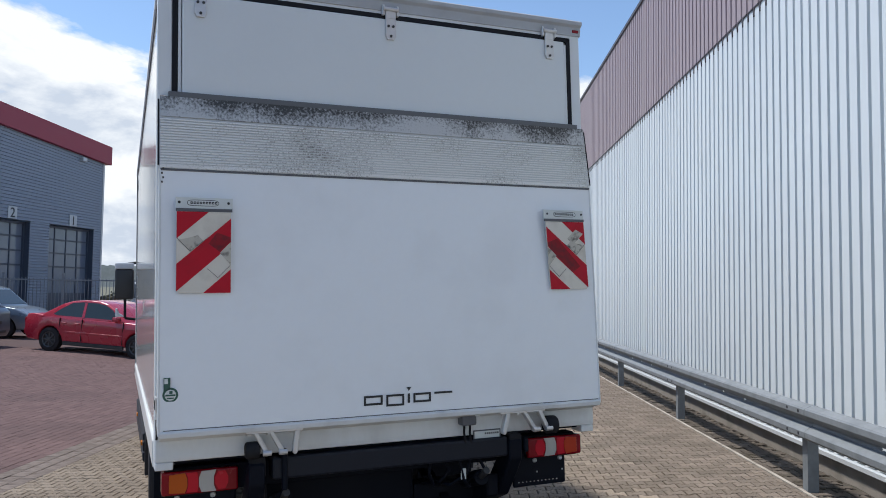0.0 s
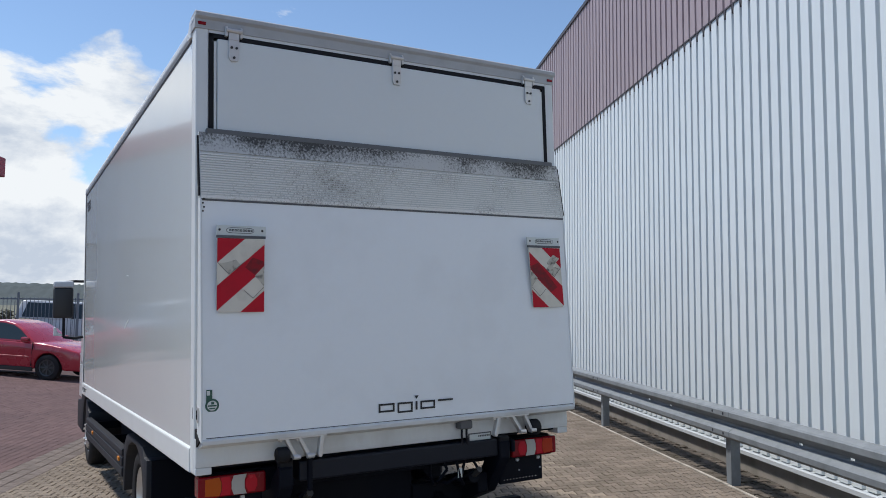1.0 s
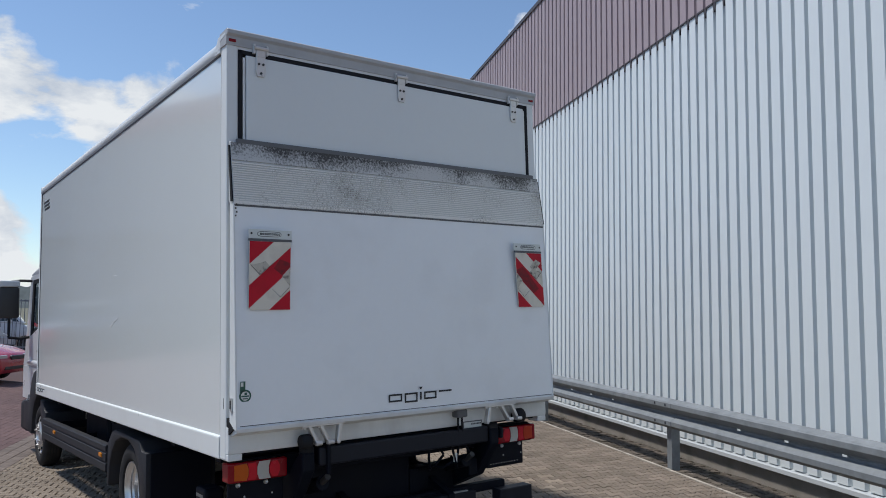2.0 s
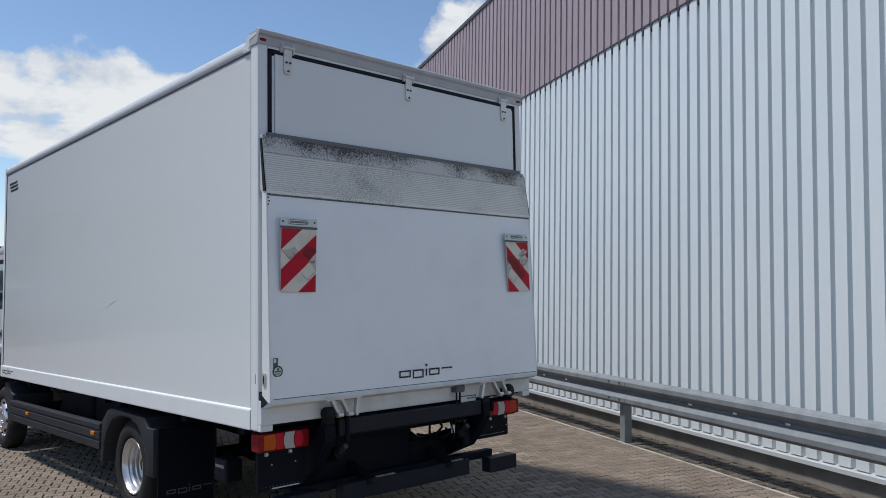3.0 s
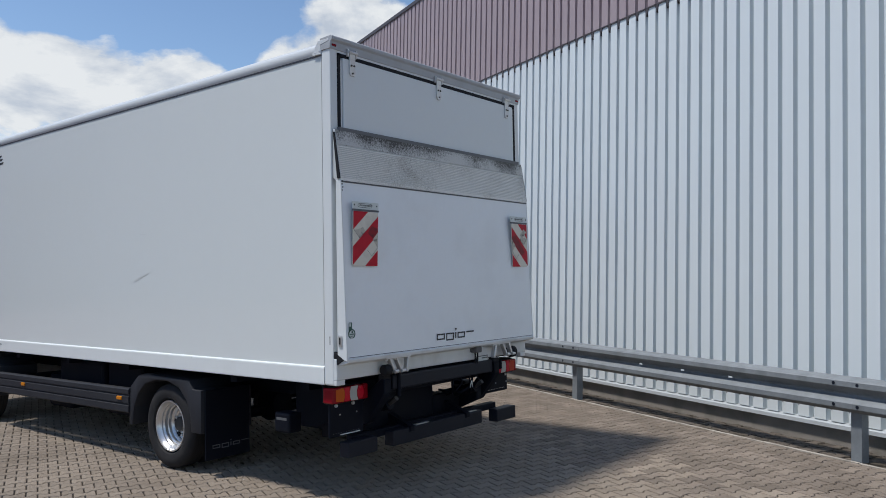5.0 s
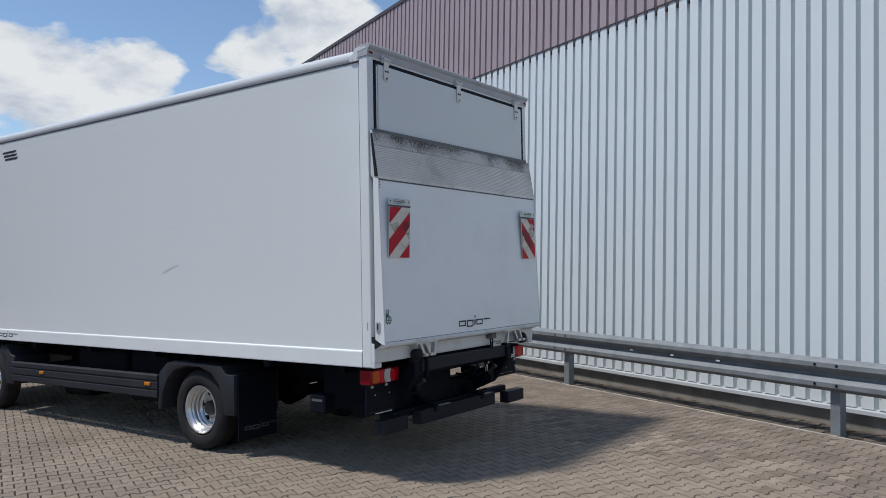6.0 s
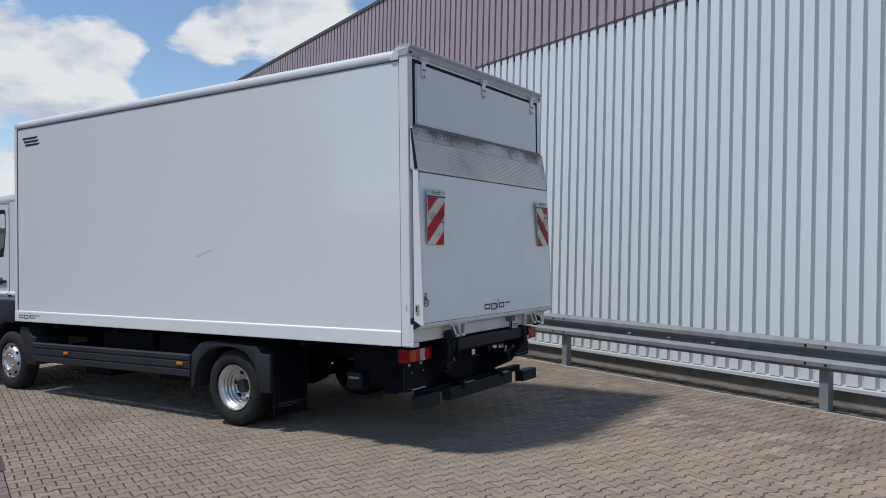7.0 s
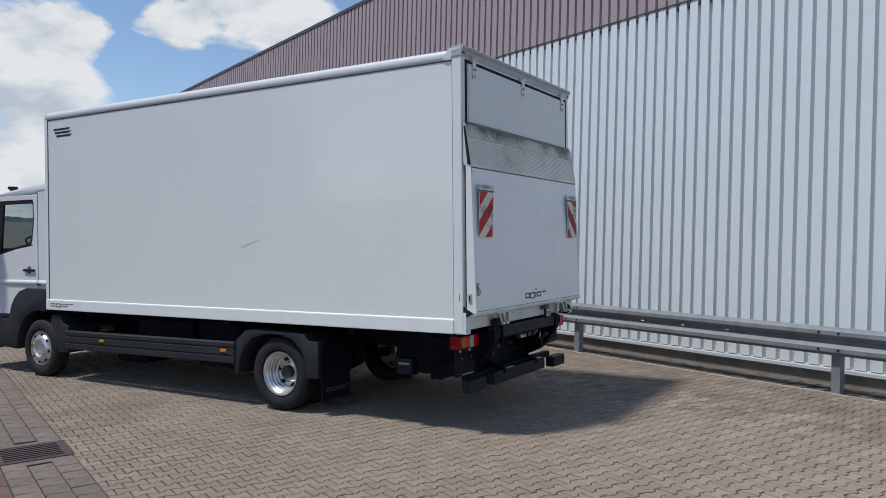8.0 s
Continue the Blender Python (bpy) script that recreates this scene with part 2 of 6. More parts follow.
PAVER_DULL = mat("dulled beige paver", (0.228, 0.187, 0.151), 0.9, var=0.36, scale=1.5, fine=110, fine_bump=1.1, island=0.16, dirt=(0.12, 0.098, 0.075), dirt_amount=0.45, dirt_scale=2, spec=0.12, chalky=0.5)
BLOCK = mat("grey strip block", (0.200, 0.164, 0.143), 0.9, var=0.36, scale=5, fine=85, fine_bump=0.25, objrand=0.13, dirt=(0.095, 0.076, 0.064), dirt_amount=0.65, dirt_scale=9, spec=0.12, chalky=0.5)
SAND = mat("joint sand", (0.042, 0.031, 0.022), 0.95, var=0.25, fine=200, bump=0.1)
SOIL = mat("mossy strip", (0.062, 0.052, 0.042), 0.95, var=0.35, scale=7, fine=60, bump=0.6, fine_bump=0.4, dirt=(0.05, 0.05, 0.035), dirt_amount=0.7, dirt_scale=9)
PAVER_MOSS = mat("dark mossy paver", (0.115, 0.096, 0.080), 0.92, var=0.35, scale=4, fine=60, fine_bump=0.5, island=0.22, dirt=(0.038, 0.034, 0.022), dirt_amount=0.85, dirt_scale=5, spec=0.12, chalky=0.5)
EDGE = mat("pale edging stone", (0.35, 0.315, 0.27), 0.88, var=0.25, dirt=(0.13, 0.112, 0.09), dirt_amount=0.95, dirt_scale=3)
RED_PAVER = mat("red-brown concrete paver", (0.170, 0.112, 0.106), 0.88, var=0.24, scale=0.6, fine=120, fine_bump=0.2, island=0.10, dirt=(0.10, 0.072, 0.070), dirt_amount=0.5, dirt_scale=0.5, spec=0.12, chalky=0.5)
YARD = mat("red-brown yard surface", (0.125, 0.088, 0.085), 0.88, var=0.2, scale=0.3, fine=12, fine_bump=0.3, dirt=(0.09, 0.068, 0.068), dirt_amount=0.5, dirt_scale=0.3, spec=0.12, chalky=0.5)
RED_LENS = mat("red lamp lens", (0.22, 0.003, 0.010), 0.25, coat=0.1, var=0.1, spec=0.25)
RED_BRIGHT = mat("bright red lamp lens", (0.50, 0.006, 0.022), 0.25, coat=0.1, var=0.1, spec=0.25)
AMBER_LENS = mat("amber lamp lens", (0.47, 0.088, 0.006), 0.3, coat=0.1, spec=0.25, var=0.1)
# redder copy of the amber lens; its oblique look is put into the colour
AMBER_DEEP = mat("deep amber lamp lens", (0.44, 0.035, 0.008), 0.3, coat=0.1, spec=0.25, var=0.1)
AMBER_SIDE = mat("yellow side marker lens", (0.52, 0.17, 0.008), 0.3, coat=0.1, spec=0.25, var=0.1)
CLEAR_LENS = mat("clear lamp lens", (0.42, 0.42, 0.40), 0.12, coat=0.5, var=0.1)
SIGN_RED = mat("red reflective film", (0.47, 0.008, 0.024), 0.45, var=0.12, fine=20, dirt=(0.28, 0.012, 0.022), dirt_amount=0.4, dirt_scale=11, spec=0.2)
SIGN_WHITE = mat("pale reflective film", (0.66, 0.63, 0.55), 0.4, var=0.08, fine=20, dirt=(0.40, 0.37, 0.31), dirt_amount=0.5, dirt_scale=9)
SIGN_DIRT = mat("dirty reflective film", (0.50, 0.475, 0.41), 0.5, var=0.2, scale=14, dirt=(0.07, 0.065, 0.06), dirt_amount=0.95, dirt_scale=34, spec=0.2)
SCUFF = mat("grey scuff", (0.53, 0.555, 0.55), 0.5, var=0.25, scale=40, stretch=(1, 1, 4))
SIGN_DARK = mat("darkened red film", (0.24, 0.012, 0.020), 0.45, var=0.2, dirt=(0.10, 0.02, 0.025), dirt_amount=0.8, dirt_scale=34, spec=0.2)
INK = mat("black print", (0.02, 0.022, 0.026), 0.5, var=0.1)
INK_FADED = mat("grey print", (0.09, 0.095, 0.10), 0.6, var=0.3)
GREEN_INK = mat("dark green sticker", (0.03, 0.10, 0.075), 0.45, var=0.15)
STICK_WHITE = mat("white sticker", (0.62, 0.66, 0.64), 0.45, var=0.05)
CAR_RIM = mat("dull alloy", (0.075, 0.078, 0.082), 0.45, metal=0.5, var=0.1)
CAR_RED = mat("faded red car paint", (0.36, 0.020, 0.040), 0.28, coat=0.6, var=0.05)
CAR_SILVER = mat("silver-blue car paint", (0.20, 0.24, 0.28), 0.3, metal=0.4, coat=0.5, var=0.05)
CAR_NAVY = mat("dark blue car paint", (0.012, 0.02, 0.045), 0.3, coat=0.5, var=0.05)
CAR_WHITE = mat("white car paint", (0.66, 0.68, 0.70), 0.3, coat=0.5, var=0.03)
CAR_BLACK = mat("black trim", (0.02, 0.02, 0.022), 0.5, var=0.1)
BLDG_GREY = mat("blue-grey horizontal cladding", (0.25, 0.30, 0.375), 0.45, var=0.06, objrand=0.03)
BLDG_RED = mat("dull red fascia", (0.31, 0.038, 0.065), 0.5, var=0.06)
BLDG_DARK = mat("dark door frame", (0.062, 0.078, 0.108), 0.5, var=0.1)
FENCE = mat("grey fence steel", (0.19, 0.21, 0.235), 0.55, var=0.1)
GRASS = mat("meadow grass", (0.118, 0.115, 0.078), 0.95, var=0.35, scale=0.05, fine=1.2)
# distance haze is put into this bluish base colour
LEAF = mat("dark woodland", (0.052, 0.066, 0.066), 0.95, var=0.25, scale=0.02, fine=0.6, island=0.18)
IRON = mat("rusty cast iron", (0.062, 0.047, 0.046), 0.75, metal=0.2, var=0.3, dirt=(0.11, 0.055, 0.040), dirt_amount=0.6, dirt_scale=10)


def glass_mat(name, tint=(0.9, 0.95, 0.95), rough=0.0):
    m = bpy.data.materials.new(name)
    m.use_nodes = True
    nt = m.node_tree
    b = nt.nodes["Principled BSDF"]
    b.inputs["Base Color"].default_value = (*tint, 1)
    b.inputs["Roughness"].default_value = rough
    b.inputs["Transmission Weight"].default_value = 1.0
    b.inputs["IOR"].default_value = 1.45
    return m


GLASS = glass_mat("window glass", (0.72, 0.78, 0.80))
DARK_GLASS = mat("dark tinted glass", (0.022, 0.032, 0.034), 0.12, var=0.3, coat=0.2)
DOOR_GLASS = mat("dim workshop pane", (0.17, 0.205, 0.26), 0.12, var=0.1)
MIRROR = mat("mirror back plastic", (0.025, 0.026, 0.028), 0.45, var=0.1)


# ---------------------------------------------------------------- mesh helpers
def thing(name, m=None, label="", category="", group="", kind=""):
    ob = new(name)
    ob.empty_display_size = 0.1
    if m is not None:
        ob.matrix_world = m
    return tagged(ob, label, category, group, kind)


def part(name, bm, material, parent=None, label="", smooth=0.0, m=None, kind=""):
    """One mesh object, under a thing or a part."""
    me = bpy.data.meshes.new(name)
    bm.normal_update()
    bm.to_mesh(me)
    bm.free()
    for one in material if isinstance(material, (list, tuple)) else (material,):
        me.materials.append(one)
    if smooth:
        me.polygons.foreach_set("use_smooth", [True] * len(me.polygons))
        me.set_sharp_from_angle(angle=radians(smooth))
    ob = new(name, me)
    if parent is not None:
        ob.parent = parent
    if m is not None:
        ob.matrix_basis = m
    return tagged(ob, label, kind=kind)


def box(lo, hi, bevel=0.0, seg=1, bm=None):
    """A block from corner lo to corner hi, its edges rounded."""
    b = bmesh.new()
    r = bmesh.ops.create_cube(b, size=1.0)
    for v in r["verts"]:
        v.co = Vector([lo[i] + (v.co[i] + 0.5) * (hi[i] - lo[i]) for i in range(3)])
    if bevel:
        bmesh.ops.bevel(b, geom=list(b.edges), offset=bevel, segments=seg, profile=0.5, affect="EDGES")
    return join(bm, b)


def join(bm, b):
    if bm is None:
        return b
    me = bpy.data.meshes.new("tmp")
    b.to_mesh(me)
    b.free()
    bm.from_mesh(me)
    bpy.data.meshes.remove(me)
    return bm


def prism(outline, axis, a, c, bevel=0.0, seg=1, bm=None):
    """An outline of 2D points, pushed along an axis from a to c. The points run in the two other axes' order."""
    i, j = [k for k in range(3) if k != axis]
    b = bmesh.new()
    rings = []
    for w in (a, c):
        ring = []
        for p in outline:
            q = [0, 0, 0]
            q[i], q[j], q[axis] = p[0], p[1], w
            ring.append(b.verts.new(q))
        rings.append(ring)
    b.faces.new(rings[0])
    b.faces.new(rings[1])
    n = len(outline)
    for k in range(n):
        b.faces.new((rings[0][k], rings[0][(k + 1) % n], rings[1][(k + 1) % n], rings[1][k]))
    bmesh.ops.recalc_face_normals(b, faces=b.faces)
    if bevel:
        bmesh.ops.bevel(b, geom=list(b.edges), offset=bevel, segments=seg, profile=0.5, affect="EDGES")
    return join(bm, b)


def lathe(profile, axis=0, centre=(0, 0, 0), seg=40, bm=None, closed=False):
    """Profile points (along, radius), turned round an axis through the centre."""
    b = bmesh.new()
    i, j = [k for k in range(3) if k != axis]
    rings = []
    for along, r in profile:
        ring = []
        for k in range(seg if r > 1e-5 else 1):
            q = list(centre)
            q[axis] += along
            q[i] += r * math.cos(2 * math.pi * k / seg)
            q[j] += r * math.sin(2 * math.pi * k / seg)
            ring.append(b.verts.new(q))
        rings.append(ring)
    pairs = list(zip(rings, rings[1:])) + ([(rings[-1], rings[0])] if closed else [])
    for p, q in pairs:
        for k in range(seg):
            f = [p[k % len(p)], p[(k + 1) % len(p)], q[(k + 1) % len(q)], q[k % len(q)]]
            f = list(dict.fromkeys(f))
            if len(f) > 2:
                b.faces.new(f)
    bmesh.ops.recalc_face_normals(b, faces=b.faces)
    return join(bm, b)


def rod(p, q, r, seg=12, bm=None):
    """A round bar between two points."""
    b = bmesh.new()
    p, q = Vector(p), Vector(q)
    bmesh.ops.create_cone(b, cap_ends=True, segments=seg, radius1=r, radius2=r, depth=(q - p).length)
    b.transform(Matrix.Translation((p + q) / 2) @ (q - p).to_track_quat("Z", "Y").to_matrix().to_4x4())
    return join(bm, b)


def tube(points, r, seg=8, bm=None):
    for p, q in zip(points, points[1:]):
        bm = rod(p, q, r, seg, bm)
    return bm


def strip(profile, axis, a, c, thick, bm=None):
    """A bent sheet of even thickness: an open profile, pushed along an axis."""
    pts = [Vector(p) for p in profile]
    back = []
    for k, p in enumerate(pts):
        t = (pts[min(k + 1, len(pts) - 1)] - pts[max(k - 1, 0)]).normalized()
        back.append(p + Vector((-t.y, t.x)) * thick)
    b = bmesh.new()
    i, j = [k for k in range(3) if k != axis]
    grid = []
    for w in (a, c):
        row = []
        for p in pts + back[::-1]:
            q = [0, 0, 0]
            q[i], q[j], q[axis] = p.x, p.y, w
            row.append(b.verts.new(q))
        grid.append(row)
    n = len(grid[0])
    for k in range(n):
        b.faces.new((grid[0][k], grid[0][(k + 1) % n], grid[1][(k + 1) % n], grid[1][k]))
    m = len(pts)
    for row in grid:
        for k in range(m - 1):
            b.faces.new((row[k], row[k + 1], row[n - 2 - k], row[n - 1 - k]))
    bmesh.ops.recalc_face_normals(b, faces=b.faces)
    return join(bm, b)


# ---------------------------------------------------------------- plan
# the hall's long wall runs at 23.9 degrees to the truck; in its own frame x is along it, y out from it, z up
HALL_ANGLE = 23.91
HALL = pose(0, 0, 0, 0, 0, 90 - HALL_ANGLE)
WALL_D, POST_D, EDGE_D, STRIP_IN, STRIP_OUT = 4.904, 4.483, 4.42, -2.87, -3.405
# the paving falls from the hall to the gutter strip, and a little along the wall
FALL, ALONG, LEVEL = 0.0393, -0.0073, -0.0351
PAVED = HALL @ pose(0, 0, LEVEL, -math.degrees(math.atan(FALL)), -math.degrees(math.atan(ALONG)), 0)
# the foot of the hall and the guardrail follow the fall along the wall only
FOOT = HALL @ pose(0, 0, LEVEL + FALL * WALL_D, 0, 0.3, 0)
RAIL = HALL @ pose(0, 0, 0, 0, 0.235, 0)


def yard_z(s, d):
    """The ground: paving up to the gutter strip, then a yard that rises again."""
    s = min(max(s, -12.0), 40.0)
    if d > STRIP_OUT:
        return LEVEL + ALONG * s + FALL * min(d, 5.2)
    z = LEVEL + ALONG * s + FALL * STRIP_OUT + 0.075 * min(STRIP_OUT - d, 4.6) + max(0.0, -8.0 - d) * 0.035
    return min(z, 0.35)


# ---------------------------------------------------------------- the hall
def ribs(s0, s1, pitch, crest, web, depth):
    """A trapezoidal sheet's outline seen from above: crests face the yard."""
    pts, s = [], s0
    while s < s1 - 1e-4:
        pts += [(s, 0.0), (s + crest, 0.0), (s + crest + web, -depth), (s + pitch - web, -depth)]
        s += pitch
    pts.append((s, 0.0))
    return pts, s


def make_hall():
    s_from, s_to, top, band = -9.0, 46.0, 7.50, 5.221
    wall = part("wall_hall", box((s_from, -WALL_D - 0.5, -0.1), (s_to, -WALL_D - 0.068, top - 0.1)), CONCRETE, m=HALL)
    tagged(wall, "long hall wall clad in white and red-brown ribbed sheets", "wall", kind="structure")
    here = HALL.inverted() @ FOOT
    part("plinth", box((s_from, -WALL_D - 0.067, -0.08), (s_to, -WALL_D - 0.035, 0.165), 0.006), CONCRETE, wall, "weathered concrete plinth", m=here)
    part("drip_flashing", strip([(-WALL_D - 0.045, 0.212), (-WALL_D + 0.020, 0.186), (-WALL_D + 0.022, 0.150)], 0, s_from, s_to, 0.003), SILVER_TRIM, wall, "pale folded metal flashing", m=here)
    pitch, n = 0.1845, 5
    s_from = -0.128 - 60 * pitch
    # one white sheet and one red-brown sheet, repeated along the wall
    white = brown = foot = screws = groove_shade = None
    count = int((s_to - s_from) / (pitch * n))
    up = Matrix.Translation((0, 0.014, 0))
    for k in range(count):
        s = s_from + k * pitch * n
        m = pose(s, -WALL_D, 0)
        low = pose(s + 0.004, -WALL_D, -0.0041 * s)
        if white is None:
            pts, _ = ribs(0, pitch * n, pitch, 0.131, 0.015, 0.062)
            white = part("cladding_sheet", prism(pts + [(pitch * n, -0.066), (0, -0.066)], 2, 0.366, band + 0.25), CLAD, wall, m=low)
            b = None
            for q in range(n):
                b = lathe([(0.0, 0.0052), (0.004, 0.0045), (0.005, 0.0)], 1, (pitch * q + 0.121, 0.0, 0.475), 8, b)
            # dark triangles painted in for the shadow in each groove below the upper sheets
            c = None
            for q in range(n):
                x = pitch * q + 0.1575
                c = prism([(x - 0.048, band - 0.002), (x - 0.018, band - 0.06), (x + 0.006, band - 0.115), (x + 0.026, band - 0.045), (x + 0.044, band - 0.002)], 1, -0.03, 0.006, bm=c)
            groove_shade = part("foam_closers", c, TRIM_AND_SHADE, wall, "dark triangles for the shadow in the grooves", m=pose(s, -WALL_D, 0))
            screws = part("screw_row", b, HUBC, wall, "small dark sheet screws", m=low)
            pts, _ = ribs(0, pitch * n, pitch, 0.132, 0.009, 0.044)
            # dark plate put in for the shade at the sheets' open foot
            foot = part("sheet_foot", prism(pts + [(pitch * n, -0.075), (0, -0.075)], 2, band - 0.019, band - 0.001), TRIM_AND_SHADE, wall, "dark shade plate at the open foot of the upper sheets", m=m @ up)
            brown = part("fascia_sheet", prism(pts + [(pitch * n, -0.075), (0, -0.075)], 2, band, top), MAUVE, wall, m=m @ up)
        else:
            for src, mm in ((white, low), (screws, low), (groove_shade, m), (brown, m @ up), (foot, m @ up)):
                ob = new(src.name.split(".")[0], src.data)
                ob.parent, ob.matrix_basis = wall, mm
    # dark strip put in for the shade in the gap below the fascia
    part("fascia_drip", box((s_from, -WALL_D - 0.05, band - 0.02), (s_to, -WALL_D - 0.040, band - 0.008)), TRIM_AND_SHADE, wall, "dark shade strip in the gap under the upper sheets")
    part("verge_cap", strip([(-WALL_D - 0.4, top + 0.035), (-WALL_D + 0.030, top + 0.03), (-WALL_D + 0.033, top - 0.05)], 0, s_from, s_to, 0.003), TRIM_AND_SHADE, wall, "dark folded roof edge")
    roof = part("roof_hall", prism([(-WALL_D - 0.06, top - 0.098), (-WALL_D - 0.06, top), (-WALL_D - 14, top + 1.0), (-WALL_D - 28, top), (-WALL_D - 28, top - 0.098)], 0, s_from, s_to), ROOF_GREY, m=HALL)
    tagged(roof, "low pitched grey sheet roof of the hall", "roof", kind="structure")
    ends = part("wall_hall_ends", box((s_from, -WALL_D - 28, -0.1), (s_from + 0.3, -WALL_D - 0.51, top - 0.11)), CONCRETE, m=HALL)
    box_b = part("wall_hall_back", box((s_from, -WALL_D - 28, -0.1), (s_to, -WALL_D - 27.7, top - 0.11)), CONCRETE, m=HALL)
    far = part("wall_hall_far", box((s_to - 0.3, -WALL_D - 27.7, -0.1), (s_to, -WALL_D - 0.51, top - 0.11)), CONCRETE, m=HALL)
    for o in (ends, box_b, far):
        tagged(o, "plain closing wall of the hall", "wall", kind="structure")


def make_guardrail():
    rail = thing("guardrail", RAIL, "galvanised steel guardrail on posts before the white hall", "guardrail")
    face = -POST_D + 0.055
    prof = [(0, 0.004), (0.010, 0.020), (0.028, 0.066), (0.042, 0.079), (0.086, 0.081), (0.100, 0.070), (0.140, 0.012), (0.1575, 0.004),
            (0.175, 0.012), (0.215, 0.070), (0.229, 0.081), (0.273, 0.079), (0.287, 0.066), (0.305, 0.020), (0.315, 0.004)]
    base = 0.563
    beam = post = bolt = None
    for k in range(-2, 9):
        s = -0.968 + 4.0 * k
        pts = [(face + o, base + z) for z, o in prof]
        if beam is None:
            # long slots through the valley of the beam
            low_half = pts[:7] + [(face + 0.001, base + 0.149)]
            high_half = [(face + 0.001, base + 0.166)] + pts[8:]
            b, a = None, -0.16
            for slot in (1.40, 2.07, 2.74):
                b = strip(pts, 0, a, slot - 0.028, 0.004, b)
                b = strip(low_half, 0, slot - 0.028, slot + 0.028, 0.004, b)
                b = strip(high_half, 0, slot - 0.028, slot + 0.028, 0.004, b)
                a = slot + 0.028
            beam = part("beam", strip(pts, 0, a, 4.0, 0.004, b), GALV, rail, smooth=25, m=pose(s, 0, 0))
            # a C-shaped post
            c = [(-0.05, 0.0), (0.05, 0.0), (0.05, -0.055), (0.035, -0.055), (0.035, -0.05), (0.044, -0.05), (0.044, -0.007), (-0.044, -0.007),
                 (-0.044, -0.05), (-0.035, -0.05), (-0.035, -0.055), (-0.05, -0.055)]
            c = [(x + 0.018, 1.7 * y + face - 0.004) for x, y in c]
            post = part("post", prism(c, 2, -0.05, base + 0.29), GALV, rail, m=pose(s, 0, 0))
            bolt = part("bolt", lathe([(0.0, 0.0), (0.0, 0.011), (0.006, 0.016), (0.006, 0.0)][::-1], 1, seg=10), BEAM, rail, m=pose(s - 0.11, face + 0.079, base + 0.07))
        else:
            for src in (beam, post):
                ob = new(src.name.split(".")[0], src.data)
                ob.parent, ob.matrix_basis = rail, pose(s, 0.003 * (k % 2), 0)
        for ds in (-0.05, 0.175):
            for z in (0.064, 0.251):
                if k == -2 and ds < 0 and z < 0.1:
                    bolt.matrix_basis = pose(s + ds, face + 0.078, base + z)
                    continue
                ob = new("bolt", bolt.data)
                ob.parent, ob.matrix_basis = rail, pose(s + ds, face + 0.078, base + z)


make_hall()
make_guardrail()


# ---------------------------------------------------------------- ground
def make_ground():
    # one wide sheet to the horizon: flat under the paving, rising over the yard, meadow beyond
    ds = [-1500, -600, -200, -90, -40, -19.4, -12, -11.18, -8, -5, STRIP_OUT - 0.02, STRIP_OUT, STRIP_IN, 0, 5.2, 40, 200, 1500]
    ss = [-1500, -300, -60, -12, 0, 10, 20, 40, 90, 300, 1500]
    b = bmesh.new()
    rows = [[b.verts.new((s, -d, yard_z(s, d) - (0.06 if STRIP_OUT - 0.01 < d < 5.3 else 0.022))) for d in ds] for s in ss]
    for i in range(len(ss) - 1):
        for j in range(len(ds) - 1):
            b.faces.new((rows[i][j], rows[i][j + 1], rows[i + 1][j + 1], rows[i + 1][j]))
    bmesh.ops.recalc_face_normals(b, faces=b.faces)
    if sum(f.normal.z for f in b.faces) < 0:
        bmesh.ops.reverse_faces(b, faces=b.faces)
    ground = part("ground", b, YARD, m=HALL)
    tagged(ground, "wide red-brown paved yard rising gently", "ground", kind="structure")


make_ground()


# ---------------------------------------------------------------- the truck
BOX_W, BOX_L, BOX_Z, BOX_TOP = 2.498, 6.143, 0.868, 3.392
REAR_AXLE, FRONT_AXLE, TYRE_R, AXLE_Z, GUARD_Y = 2.232, 6.46, 0.393, 0.336, 2.275


